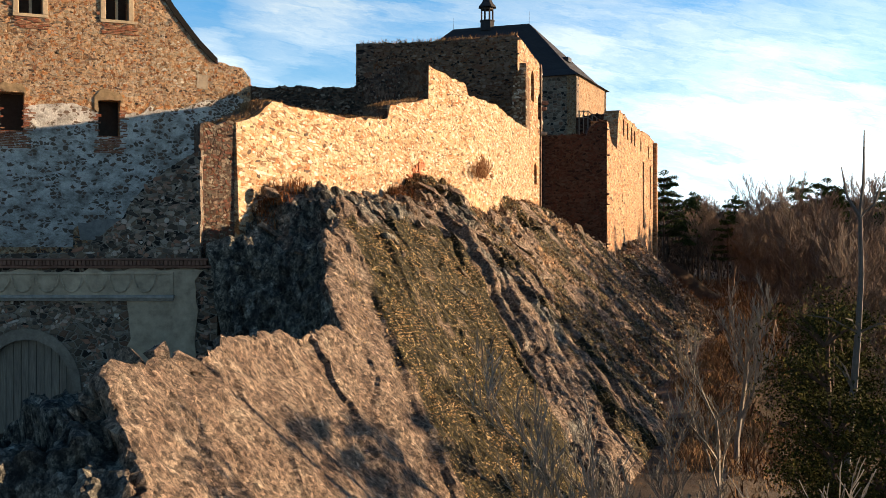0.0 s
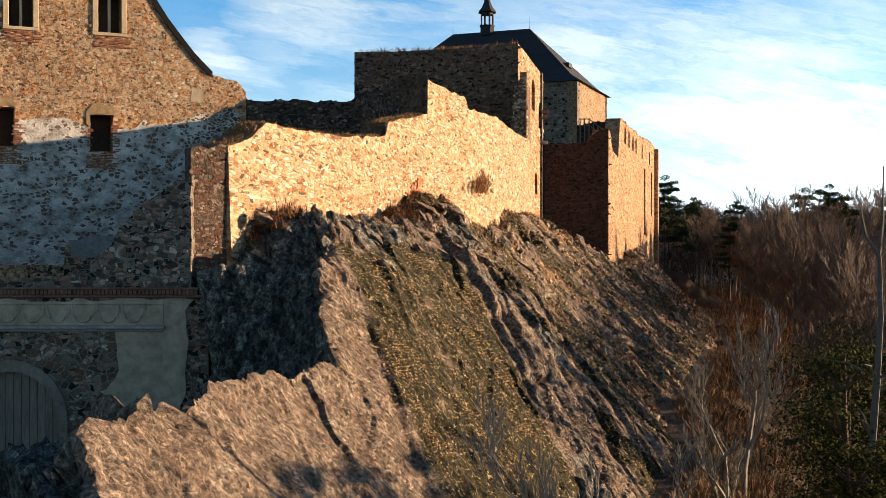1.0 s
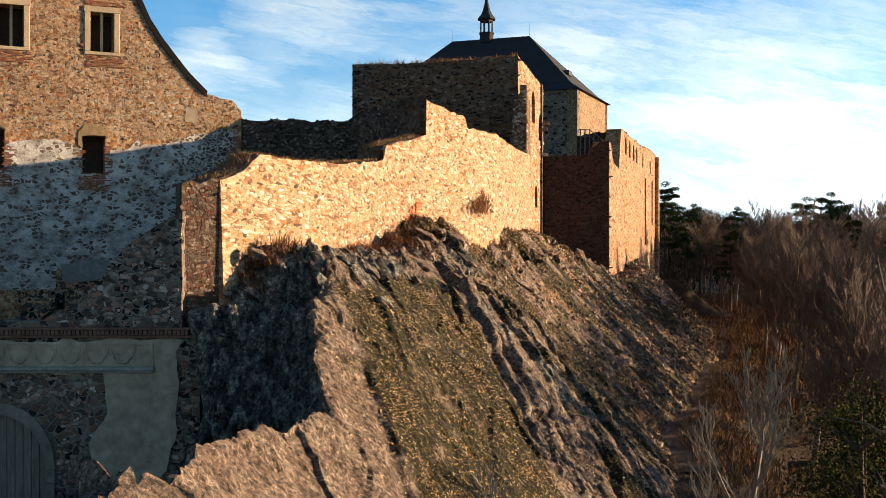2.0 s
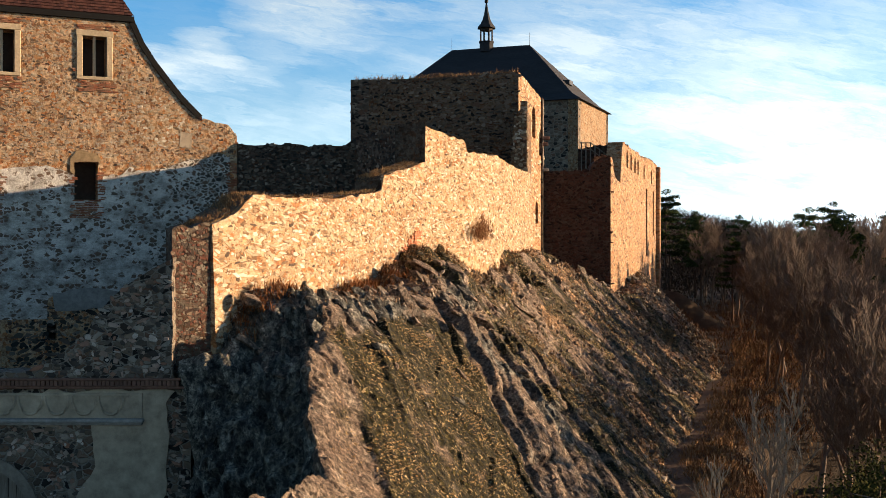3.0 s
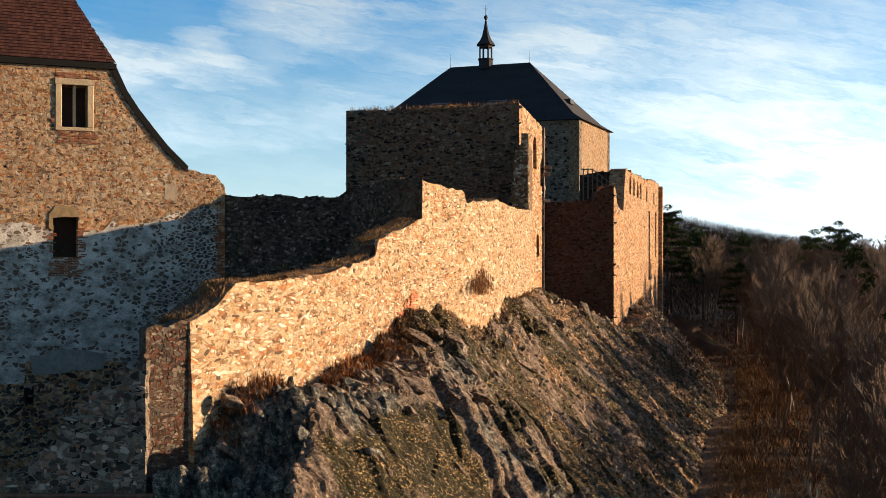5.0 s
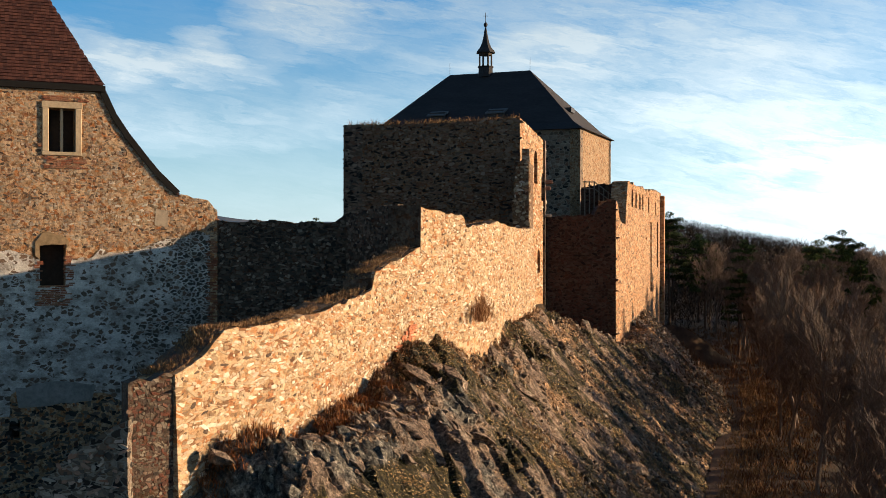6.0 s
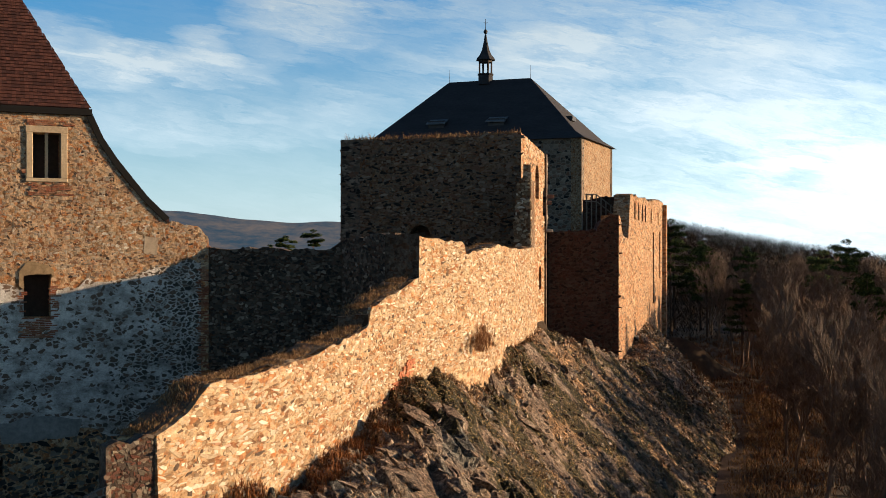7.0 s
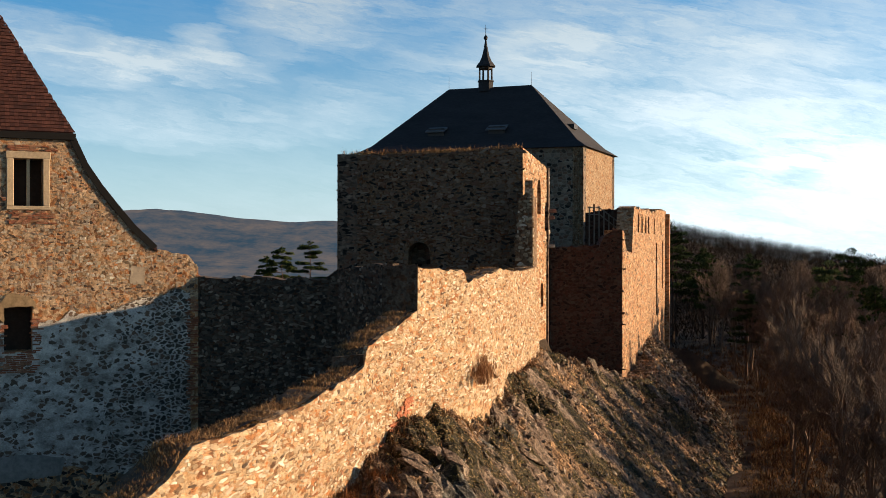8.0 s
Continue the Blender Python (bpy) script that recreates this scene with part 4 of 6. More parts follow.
curtain = thing("curtain_wall", (-2, 50, 22), "ruined curtain wall of warm rubble stone with grassy broken top", "wall")
THICK = 1.15
wy = np.arange(35.7, 79.61, 0.22)
verts, faces = [], []
N_UP = 14
for y in wy:
    top, low = curtain_top(y), float(np.interp(y, SHELF_Y, SHELF_Z)) - 3.2
    inner_top = top + 0.10 * wobble(y * 1.9, 7.7) - (0.10 if y < 54.5 else 0.05)
    col = []
    for k in range(N_UP + 1):
        z = low + (top - low) * k / N_UP
        p, n = curtain_spot(y, z)
        col.append(p + n * (0.008 * wobble(y * 0.8, z * 0.8, 3) - 0.006))
    p, n = curtain_spot(y, top)
    col.append(p - n * (THICK * 0.5) + Vector((0, 0, (inner_top - top) * 0.35 + 0.1 * wobble(y, 4.4))))
    col.append(p - n * THICK + Vector((0, 0, inner_top - top)))
    col.append(p - n * THICK + Vector((0, 0, 14 - top)))
    verts += [tuple(q) for q in col]
m_ = N_UP + 4
for i in range(len(wy) - 1):
    for k in range(m_ - 1):
        faces.append((i * m_ + k, (i + 1) * m_ + k, (i + 1) * m_ + k + 1, i * m_ + k + 1))
faces.append(tuple(range(m_)))
faces.append(tuple(reversed(range((len(wy) - 1) * m_, len(wy) * m_))))
fix_normals(mesh("core", verts, faces, MAT_LIME, curtain))
# its grassy, earthy top
verts, faces = [], []
for i, y in enumerate(wy):
    top = curtain_top(y)
    inner_top = top + 0.10 * wobble(y * 1.9, 7.7) - (0.10 if y < 54.5 else 0.05)
    p, n = curtain_spot(y, top)
    for share in (0.13, 0.5, 1.02):
        z = (inner_top - top) * (0.35 * share / 0.5 if share < 0.5 else 0.35 + 0.65 * (share - 0.5) / 0.5) + 0.05 + 0.05 * wobble(y * 1.5, share * 9)
        verts.append(tuple(p - n * (THICK * share) + Vector((0, 0, z))))
    if i and not (49.0 <= y <= 49.3 or 54.4 <= y <= 54.8 or 59.3 <= y <= 59.8):
        k = 3 * i
        faces += [(k - 3, k - 2, k + 1, k), (k - 2, k - 1, k + 2, k + 1)]
mesh("earth_top", verts, faces, MAT_EARTH, curtain, "earth and rubble on the wall top")
# dark panels over the steps in the wall, standing for their shade
for y0, low, high, back_, mat_ in ((48.95, 25.2, 26.2, 1.15, MAT_SHADE_LIME), (54.34, 26.4, 29.2, 1.45, MAT_SHADE_LIME)):
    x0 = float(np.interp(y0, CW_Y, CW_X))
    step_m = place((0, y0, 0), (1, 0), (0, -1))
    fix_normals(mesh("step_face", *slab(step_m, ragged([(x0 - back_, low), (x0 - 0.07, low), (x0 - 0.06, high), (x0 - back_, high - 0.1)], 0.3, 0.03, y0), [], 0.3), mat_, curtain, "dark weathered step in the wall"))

curtain_ok = lambda y, z: 35.75 < y < 79.5 and float(np.interp(y, SHELF_Y, SHELF_Z)) - 1.2 < z < curtain_top(y) - 0.03
curtain_stones = rubble_faces(curtain_places, (35.7, 58), (20, 29.2), curtain_ok, 0.145, 11, 0.009, 0.62, 1.7)
curtain_stones += rubble_faces(curtain_places, (58, 79.6), (22, 29.2), curtain_ok, 0.165, 12, 0.008, 0.6, 2.3)
by_near = sorted(range(len(curtain_stones)), key=lambda i: (curtain_stones[i][2] - Vector((-4.9, 40, 24.2))).length)
single = set(by_near[:300])
lay([s for i, s in enumerate(curtain_stones) if i not in single], MAT_STONE, curtain, "stones", "warm tan and orange rubble stones")
CURTAIN_SINGLE = [curtain_stones[i] for i in by_near[:300]]

# scar of red brick above the rock
for k, (y, z0, z1, half) in enumerate(((53.0, 23.55, 24.15, 0.35), (52.3, 23.1, 23.95, 0.45), (51.5, 22.6, 23.4, 0.5), (50.6, 22.2, 22.85, 0.5))):
    p_, n_ = curtain_spot(y, 0.5 * (z0 + z1))
    brick_patch(place((p_.x, p_.y, 0), (-n_.y, n_.x), n_), -half, half, z0, z1, curtain, MAT_SCAR, 71 + k, 0.25)
# its broken end, with brick quoins, tones darkened for the shade
end_m = place((-7.67, 34.95, 0), (0.98, 0.79), (0.628, -0.778))
end_u = 1.29
end_shape = [(0, 13.5), (end_u, 13.5), (end_u, 24.05), (0.95, 24.12), (0.6, 23.95), (0.3, 24.05), (0, 23.95)]
fix_normals(mesh("end_face", *slab(end_m, end_shape, [], 0.4), MAT_SHADE_LIME, curtain, "brick-mended end of the wall"))
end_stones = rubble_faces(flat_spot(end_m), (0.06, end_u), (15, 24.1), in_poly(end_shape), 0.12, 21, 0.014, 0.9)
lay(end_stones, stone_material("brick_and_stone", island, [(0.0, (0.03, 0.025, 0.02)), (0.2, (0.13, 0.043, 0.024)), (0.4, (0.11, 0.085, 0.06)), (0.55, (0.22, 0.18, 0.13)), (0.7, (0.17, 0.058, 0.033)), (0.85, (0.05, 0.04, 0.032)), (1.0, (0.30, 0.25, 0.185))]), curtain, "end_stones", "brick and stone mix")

# ---- gate wall with portal ----
gate = thing("gate_wall", (-13, 34.6, 14.2), "gate wall with plastered band, ledge, cornice and arched portal", "wall")
gate_m = place((0, 34.6, 0), (1, 0), (0, -1))
top_line = ragged([(-7.58, 19.4), (-7.58, 23.1), (-8.1, 22.85), (-9.2, 22.1), (-10.0, 21.0), (-10.9, 20.2), (-12.0, 19.85), (-30, 19.8)], 0.3, 0.1, 3)
gate_hole = arch(-13.0, 13.9, 2.9, 3.1, 0.12, 12)
gate_shape = [(-30, 12.0), (-7.05, 12.0), (-7.05, 19.3)] + top_line
fix_normals(mesh("wall", *slab(gate_m, gate_shape, [gate_hole], 1.2), MAT_GATE, gate))
upper = in_poly([(-30, 19.75), (-7.8, 19.75)] + top_line)
lay(rubble_faces(flat_spot(gate_m), (-18, -7.8), (19.7, 23.2), upper, 0.19, 31, 0.02), MAT_STONE_GATE, gate, "stones", "loose rubble stones")
lay(rubble_faces(flat_spot(gate_m), (-18, -7.1), (14.2, 19.3), in_poly([(-30, 14), (-7.1, 14), (-7.1, 19.3), (-7.4, 19.3), (-7.7, 17.6), (-8.3, 15.7), (-9.6, 15.7), (-10.3, 16.8), (-9.9, 18.4), (-30, 18.4)], [gate_hole], 0.35), 0.17, 32, 0.018, 0.65), MAT_STONE_GATE, gate, "lower_stones")
plaster = [(-10.1, 15.4), (-9.2, 15.0), (-8.2, 15.1), (-7.75, 16.4), (-7.65, 18.0), (-7.75, 18.9), (-7.5, 19.33), (-30, 19.33), (-30, 18.42), (-9.9, 18.42), (-9.75, 17.2), (-10.3, 16.3)]
fix_normals(mesh("plaster", *slab(gate_m @ Matrix.Translation((0, 0, 0.05)), ragged(plaster, 0.22, 0.16, 9), [], 0.08), MAT_PLASTER, gate, "ochre plaster band"))
bm = bmesh.new()
block(bm, gate_m, -30, -8.35, 18.46, 18.57, 0.0, 0.24, 0.02)
block(bm, gate_m, -30, -8.4, 18.38, 18.46, 0.0, 0.15, 0.02)
part("ledge", bm, MAT_LEDGE, gate, "grey stone ledge")
bm = bmesh.new()
block(bm, gate_m, -30, -7.0, 19.40, 19.49, 0.0, 0.14, 0.02)
block(bm, gate_m, -30, -7.3, 19.64, 19.71, 0.0, 0.20, 0.02)
cornice = part("cornice", bm, MAT_BRICK, gate, "worn red brick cornice")
for i in range(90):
    bm = bmesh.new()
    u = -18.3 + i * 0.122
    block(bm, gate_m, u, u + 0.098 + 0.01 * wobble(i * 3.3), 19.495, 19.635, 0.0, 0.19 + 0.03 * wobble(i * 2.2), 0.01)
    part("brick", bm, MAT_BRICK, cornice)
# frieze of hanging scallops, each a raised half ring
for i in range(11):
    u = -16.9 + i * 0.76
    vsf, fsf = [], []
    rings = [(gate_m @ Vector((u + 0.35 * math.cos(a), 19.2 + 0.53 * math.sin(a), 0.06)), 0.045) for a in [math.pi + math.pi * k / 12 for k in range(13)]]
    tube(rings, 5, vsf, fsf)
    mesh("frieze_arch", vsf, fsf, MAT_PLASTER, gate)
bm = bmesh.new()
block(bm, gate_m, -30, -8.4, 19.2, 19.28, 0.0, 0.10, 0.01)
block(bm, gate_m, -8.5, -8.4, 18.58, 19.2, 0.0, 0.09, 0.01)
part("frieze_moulding", bm, MAT_PLASTER, gate)
# portal surround: voussoirs and jamb blocks
ring_out, ring_in = arch(-13.0, 13.9, 3.45, 3.42, 0.12, 12), gate_hole
for k in range(2, len(ring_in) - 1):
    quad = [ring_in[k], ring_out[k], ring_out[k + 1], ring_in[k + 1]]
    fix_normals(mesh("voussoir", *slab(gate_m @ Matrix.Translation((0, 0, 0.06)), quad, [], 0.3), MAT_PORTAL, gate))
for side in (-1, 1):
    for k in range(4):
        bm = bmesh.new()
        u = -13.0 + side * 1.59
        block(bm, gate_m, u - 0.135, u + 0.135, 13.9 + k * 0.42, 13.9 + k * 0.42 + 0.405, -0.2, 0.06, 0.015)
        part("jamb_stone", bm, MAT_PORTAL, gate)
gate_door = thing("gate_door", (-13.0, 34.8, 13.9), "closed grey weathered plank gate in the portal", "door")
for i in range(12):
    bm = bmesh.new()
    u0 = -14.43 + i * 0.239
    mid = abs(u0 + 0.117 + 13.0)
    tall = 14.0 + 3.35 - max(0.0, 1.5 - math.sqrt(max(0.0, 2.25 - mid * mid))) * 1.1
    block(bm, gate_m, u0, u0 + 0.222, 13.9, tall, -0.26 + 0.008 * wobble(i * 3.1), -0.18, 0.008)
    part("plank", bm, MAT_WOOD, gate_door)

# ---- burgrave palace ----
palace = thing("burgrave_palace", (-15, 57, 20), "old palace with rubble gable wall and red tiled half-hipped roof", "house")
A = Vector((4.7, 2.1, 0)).normalized()
OUT = Vector((A.y, -A.x, 0))
pal_m = place((-10.15, 58.45, 0), A, OUT)  # u runs to the right, 0 at the right-hand end
PAL_EAVE, PAL_LOW = 34.5, 30.0


def pal_u(x):
    return (x + 10.15) / A.x


VERGE = [(-14.86, 34.38), (-14.38, 33.22), (-13.86, 32.36), (-13.14, 31.36), (-12.66, 30.72), (-11.82, 29.82)]  # x and z of the curved verge
verge_uv = [(pal_u(x), z) for x, z in VERGE]
u_top, u_low = verge_uv[0][0], verge_uv[-1][0]
pal_line = ragged([(0.0, 28.9), (-0.45, 29.5), (-1.1, 29.55), (u_low + 0.02, 29.72)], 0.2, 0.13, 5) + [(u - 0.08, z - 0.1) for u, z in reversed(verge_uv)] + [(-16.0, PAL_EAVE), (-20.0, PAL_LOW)]
WINS = [(-6.82, 31.5, 1.1, 1.9), (-10.91, 31.47, 1.08, 1.95), (-7.2, 25.66, 1.07, 1.82), (-11.74, 25.75, 1.1, 1.86)]
win_holes = [rect(u - w / 2, u + w / 2, v, v + h) for u, v, w, h in WINS]
SMALL_HOLES = [rect(-8.96, -8.52, 19.1, 19.95), rect(-4.32, -4.08, 31.43, 31.7), rect(-9.8, -9.6, 29.6, 29.78)]
pal_shape = [(-20.0, 14.0), (0.0, 14.0)] + pal_line
fix_normals(mesh("wall", *slab(pal_m, pal_shape, win_holes + SMALL_HOLES, 1.1), MAT_PALACE_LIME, palace, "rubble gable wall with remains of pale plaster"))
pal_in = in_poly(pal_shape, win_holes, 0.3)
# dark backing behind each small hole, in place of deep shade
for (u0, v0), _, (u1, v1), _ in SMALL_HOLES:
    bm = bmesh.new()
    block(bm, pal_m, u0 - 0.05, u1 + 0.05, v0 - 0.05, v1 + 0.05, -0.75, -0.7)
    part("recess", bm, MAT_DARKWOOD_VOID, palace, "dark panel standing for the shade in a recess")
lay_mixed(rubble_faces(flat_spot(pal_m), (-12.5, 0), (27.3, 34.4), pal_in, 0.15, 41, 0.012, 0.62), MAT_STONE_PALACE, MAT_STONE_PIECE, palace, (-13.5, 57, 29.5), label="warm rubble stones")
lay(rubble_faces(flat_spot(pal_m), (-10.5, -0.3), (16.6, 20.6), pal_in, 0.26, 43, 0.012, 0.8), MAT_STONE_BLACK, palace, "foot_stones", "dark bare rubble stones")


def sill_notch(k):
    u, v, w = WINS[k][:3]
    return [(u + w / 2, 26.8), (u + w / 2, v - 0.03), (u - w / 2, v - 0.03), (u - w / 2, 26.85)]


render_shape = ([(-20, 20.1)] + ragged([(-9, 20.2), (-8.9, 21.0), (-6.2, 21.0), (-4.4, 20.6), (-2.6, 20.4), (-0.4, 20.2)], 0.13, 0.2, 8) + ragged([(-0.35, 20.2), (-0.35, 28.0)], 0.2, 0.08, 18)
                + ragged([(-0.4, 28.0), (-1.6, 27.75), (-3.2, 27.45), (-4.2, 27.25), (-5.4, 27.05), (-6.5, 26.85)], 0.13, 0.2, 28) + sill_notch(2)
                + ragged([(-7.9, 26.9), (-9.0, 27.15), (-11.05, 26.95)], 0.22, 0.12, 9) + sill_notch(3) + [(-20, 26.9)])
fix_normals(mesh("render", *slab(pal_m @ Matrix.Translation((0, 0, 0.028)), render_shape, [], 0.1), MAT_RENDER, palace, "pale grey lime render worn away to bare dark stones"))
fix_normals(mesh("plaster_patch", *slab(pal_m @ Matrix.Translation((0, 0, 0.016)), ragged([(-2.84, 28.3), (-2.26, 28.24), (-2.24, 29.0), (-2.8, 29.05), (-2.84, 28.3)], 0.2, 0.05, 6)[:-1], [], 0.08), MAT_PLASTER, palace, "pale plaster patch"))
fix_normals(mesh("cement_patch", *slab(pal_m @ Matrix.Translation((0, 0, 0.05)), ragged([(-8.6, 20.4), (-5.6, 20.6), (-5.4, 21.3), (-7.0, 21.55), (-8.7, 21.25), (-8.6, 20.4)], 0.4, 0.06, 2)[:-1], [], 0.1), MAT_LEDGE, palace, "smooth grey cement patch"))
MAT_BRICK_OLD = stone_material("old_thin_brick", island, [(0.0, (0.22, 0.075, 0.04)), (0.4, (0.34, 0.12, 0.06)), (0.7, (0.28, 0.15, 0.09)), (1.0, (0.42, 0.20, 0.11))])
for k, (u, v, w, h) in enumerate(WINS):
    if k < 2:
        brick_patch(pal_m, u - 0.7, u + 0.75, v - 0.72, v - 0.2, palace, MAT_BRICK_OLD, k + 1, 0.2)
        brick_patch(pal_m, u - 0.75, u + 0.9, v + h + 0.32, v + h + 0.5, palace, MAT_BRICK_OLD, k + 5, 0.2)
        brick_patch(pal_m, u - 1.05, u - 0.85, v + 0.2, v + 0.5, palace, MAT_BRICK_OLD, k + 9, 0.3)
    else:
        brick_patch(pal_m, u - 0.6, u + 0.62, v - 0.85, v - 0.02, palace, MAT_BRICK_OLD, k + 1, 0.1)
        brick_patch(pal_m, u + 0.55, u + 0.72, v, v + h * 0.7, palace, MAT_BRICK_OLD, k + 5, 0.1)
        brick_patch(pal_m, u - 0.72, u - 0.72, v, v + h * 0.6, palace, MAT_BRICK_OLD, k + 8, 0.1)
for i, (u, v, w, h) in enumerate(WINS):
    # dark panel set back in the opening for the unlit room
    win = mesh("window", *slab(pal_m @ Matrix.Translation((0, 0, -0.9)), rect(u - w / 2 - 0.05, u + w / 2 + 0.05, v - 0.05, v + h + 0.05), [], 0.05), MAT_DARKWOOD_VOID, palace, "dark empty window")
    bars = ((u - w / 2 - 0.27, u - w / 2, v, v + h), (u + w / 2, u + w / 2 + 0.27, v, v + h), (u - w / 2 - 0.3, u + w / 2 + 0.3, v + h, v + h + 0.28), (u - w / 2 - 0.28, u + w / 2 + 0.28, v - 0.16, v))
    if i < 2:
        for name, b in zip(("jamb", "jamb", "lintel", "sill"), bars):
            bm = bmesh.new()
            block(bm, pal_m, *b, -0.3, 0.07, 0.02)
            part(name, bm, MAT_SANDSTONE, win)
        bm = bmesh.new()
        block(bm, pal_m, u - 0.06, u + 0.06, v, v + h, -0.3, -0.12, 0.01)
        part("mullion", bm, MAT_SANDSTONE, win)
    else:
        ochre = ragged([(u - 0.75, v + h - 0.45), (u - w / 2 - 0.02, v + h - 0.6), (u - w / 2 - 0.02, v + h + 0.01), (u + w / 2 + 0.02, v + h + 0.01), (u + w / 2 + 0.08, v + h - 0.15), (u + 0.66, v + h + 0.12), (u + 0.4, v + h + 0.38), (u - 0.35, v + h + 0.42), (u - 0.72, v + h + 0.1)], 0.12, 0.12, u)
        fix_normals(mesh("plaster_patch", *slab(pal_m @ Matrix.Translation((0, 0, 0.042)), ochre, [], 0.03), MAT_OCHRE, win, "ochre plaster over the window"))
brick_patch(pal_m, -0.42, -0.12, 22.5, 27.6, palace, MAT_BRICK_OLD, 33, 0.3)
# side walls and back, so that the house is closed and dark inside
bm = bmesh.new()
block(bm, pal_m, -1.1, -0.02, 14, 28.4, -14, -1.15)
block(bm, pal_m, -20, -1.2, 14, 30, -14, -13.2)
block(bm, pal_m, -20, -1.2, 28.8, 29.0, -13, -1.15)
block(bm, pal_m, -20, -19.2, 14, 30, -13, -1.15)
part("side_wall", bm, MAT_PALACE_WALL, palace)
# roof: main slopes run back; the half hip leans over the gable
MAIN = math.tan(radians(61.5))


def roof_pt(u, v, w):
    return tuple(pal_m @ Vector((u, v, w)))


mid_u = (u_top - 16.0) / 2
ridge_v = PAL_EAVE + (u_top - mid_u) * MAIN
hip_w = -(ridge_v - PAL_EAVE) / math.tan(radians(66))
o = 0.06
def side_strip(flip):
    """One main slope: up the curved verge, then the steeper upper slope to the ridge."""
    f = (lambda u: 2 * mid_u - u) if flip else (lambda u: u)
    line = [(f(u + 0.08), z) for u, z in reversed(verge_uv)]
    front = [roof_pt(u, z, o) for u, z in line] + [roof_pt(mid_u, ridge_v, hip_w)]
    back = [roof_pt(u, z, -14) for u, z in line] + [roof_pt(mid_u, ridge_v, -14)]
    n = len(front)
    return front + back, [(i, i + n, i + n + 1, i + 1) for i in range(n - 1)]


ra, fa = side_strip(False)
rb, fb = side_strip(True)
hip = [roof_pt(u_top + 0.05, PAL_EAVE, o), roof_pt(2 * mid_u - u_top, PAL_EAVE, o), roof_pt(mid_u, ridge_v, hip_w)]
rv = ra + rb + hip
rv2 = [(x, y, z - 0.18) for x, y, z in rv]
n_a = len(ra)
rf = fa + [tuple(i + n_a for i in f) for f in fb] + [(2 * n_a, 2 * n_a + 1, 2 * n_a + 2)]
n_ = len(rv)
faces = rf + [tuple(i + n_ for i in reversed(f)) for f in rf]
for f in rf:
    for a, b in zip(f, f[1:] + f[:1]):
        faces.append((a, b, b + n_, a + n_))
roof = fix_normals(mesh("roof", rv + rv2, faces, MAT_TILE, palace, "red clay tiles with dark verge boards"))
# tiles on the half hip, in courses
hv, hf = [], []
slope_len = (ridge_v - PAL_EAVE) / math.sin(radians(66))
course, wide = 0.165, 0.17
r_ = np.random.default_rng(5)
for c_ in range(int(slope_len / course)):
    t0, t1 = c_ * course / slope_len, min(1, (c_ * course + course * 1.15) / slope_len)
    ul, ur = 2 * mid_u - u_top + (u_top - mid_u) * t0, u_top + 0.05 - (u_top - mid_u) * t0
    u = ul - (c_ % 2) * wide / 2
    while u < ur:
        if u + wide > pal_u(-26) and u > ul - 0.1:
            k = len(hv)
            for tt, lift in ((t0, 0.06), (t1, 0.02)):
                edge_u = u_top + 0.12 - (u_top - mid_u) * tt
                for uu in (min(u + 0.004, edge_u), min(u + wide - 0.004, edge_u)):
                    j = r_.normal(0, 0.006)
                    hv.append(roof_pt(uu, PAL_EAVE + (ridge_v - PAL_EAVE) * tt + lift * 0.4 + j, o + (hip_w - o) * tt + lift))
            for q in range(4):
                x, y, z = hv[k + q]
                hv.append((x - OUT.x * 0.02, y - OUT.y * 0.02, z - 0.015))
            hf += [(k, k + 1, k + 3, k + 2), (k, k + 1, k + 5, k + 4), (k, k + 2, k + 6, k + 4), (k + 1, k + 3, k + 7, k + 5)]
        u += wide
MAT_TILE_SINGLE = stone_material("red_tile_single", island, [(0.0, (0.04, 0.013, 0.011)), (0.5, (0.07, 0.022, 0.016)), (1.0, (0.10, 0.036, 0.025))])
tagged(mesh("tiles", hv, hf, MAT_TILE_SINGLE, roof), kind="stuff")
vsf, fsf = [], []
for i, (u, z) in enumerate(verge_uv):
    for du, dz, w in ((0.10, 0.07, 0.07), (-0.12, -0.09, 0.07), (-0.12, -0.09, -0.1), (0.10, 0.07, -0.1)):
        vsf.append(roof_pt(u + du, z + dz, w))
    if i:
        k = 4 * i
        fsf += [(k - 4 + j, k - 4 + (j + 1) % 4, k + (j + 1) % 4, k + j) for j in range(4)]
fsf += [(0, 1, 2, 3), tuple(range(len(vsf) - 1, len(vsf) - 5, -1))]
fix_normals(mesh("verge_board", vsf, fsf, MAT_BLACK_BOARD, palace, "black verge board"))
# black strip put in for the shadow band under the eaves
bm = bmesh.new()
block(bm, pal_m, -16.2, u_top + 0.15, PAL_EAVE - 0.3, PAL_EAVE - 0.03, 0.0, 0.16, 0.01)
part("eaves_board", bm, MAT_BLACK_BOARD, palace)

# ---- connecting wall between palace and curtain ----
link = thing("connecting_wall", (-5, 58, 20), "shaded grey rubble wall between the palace and curtain wall", "wall")


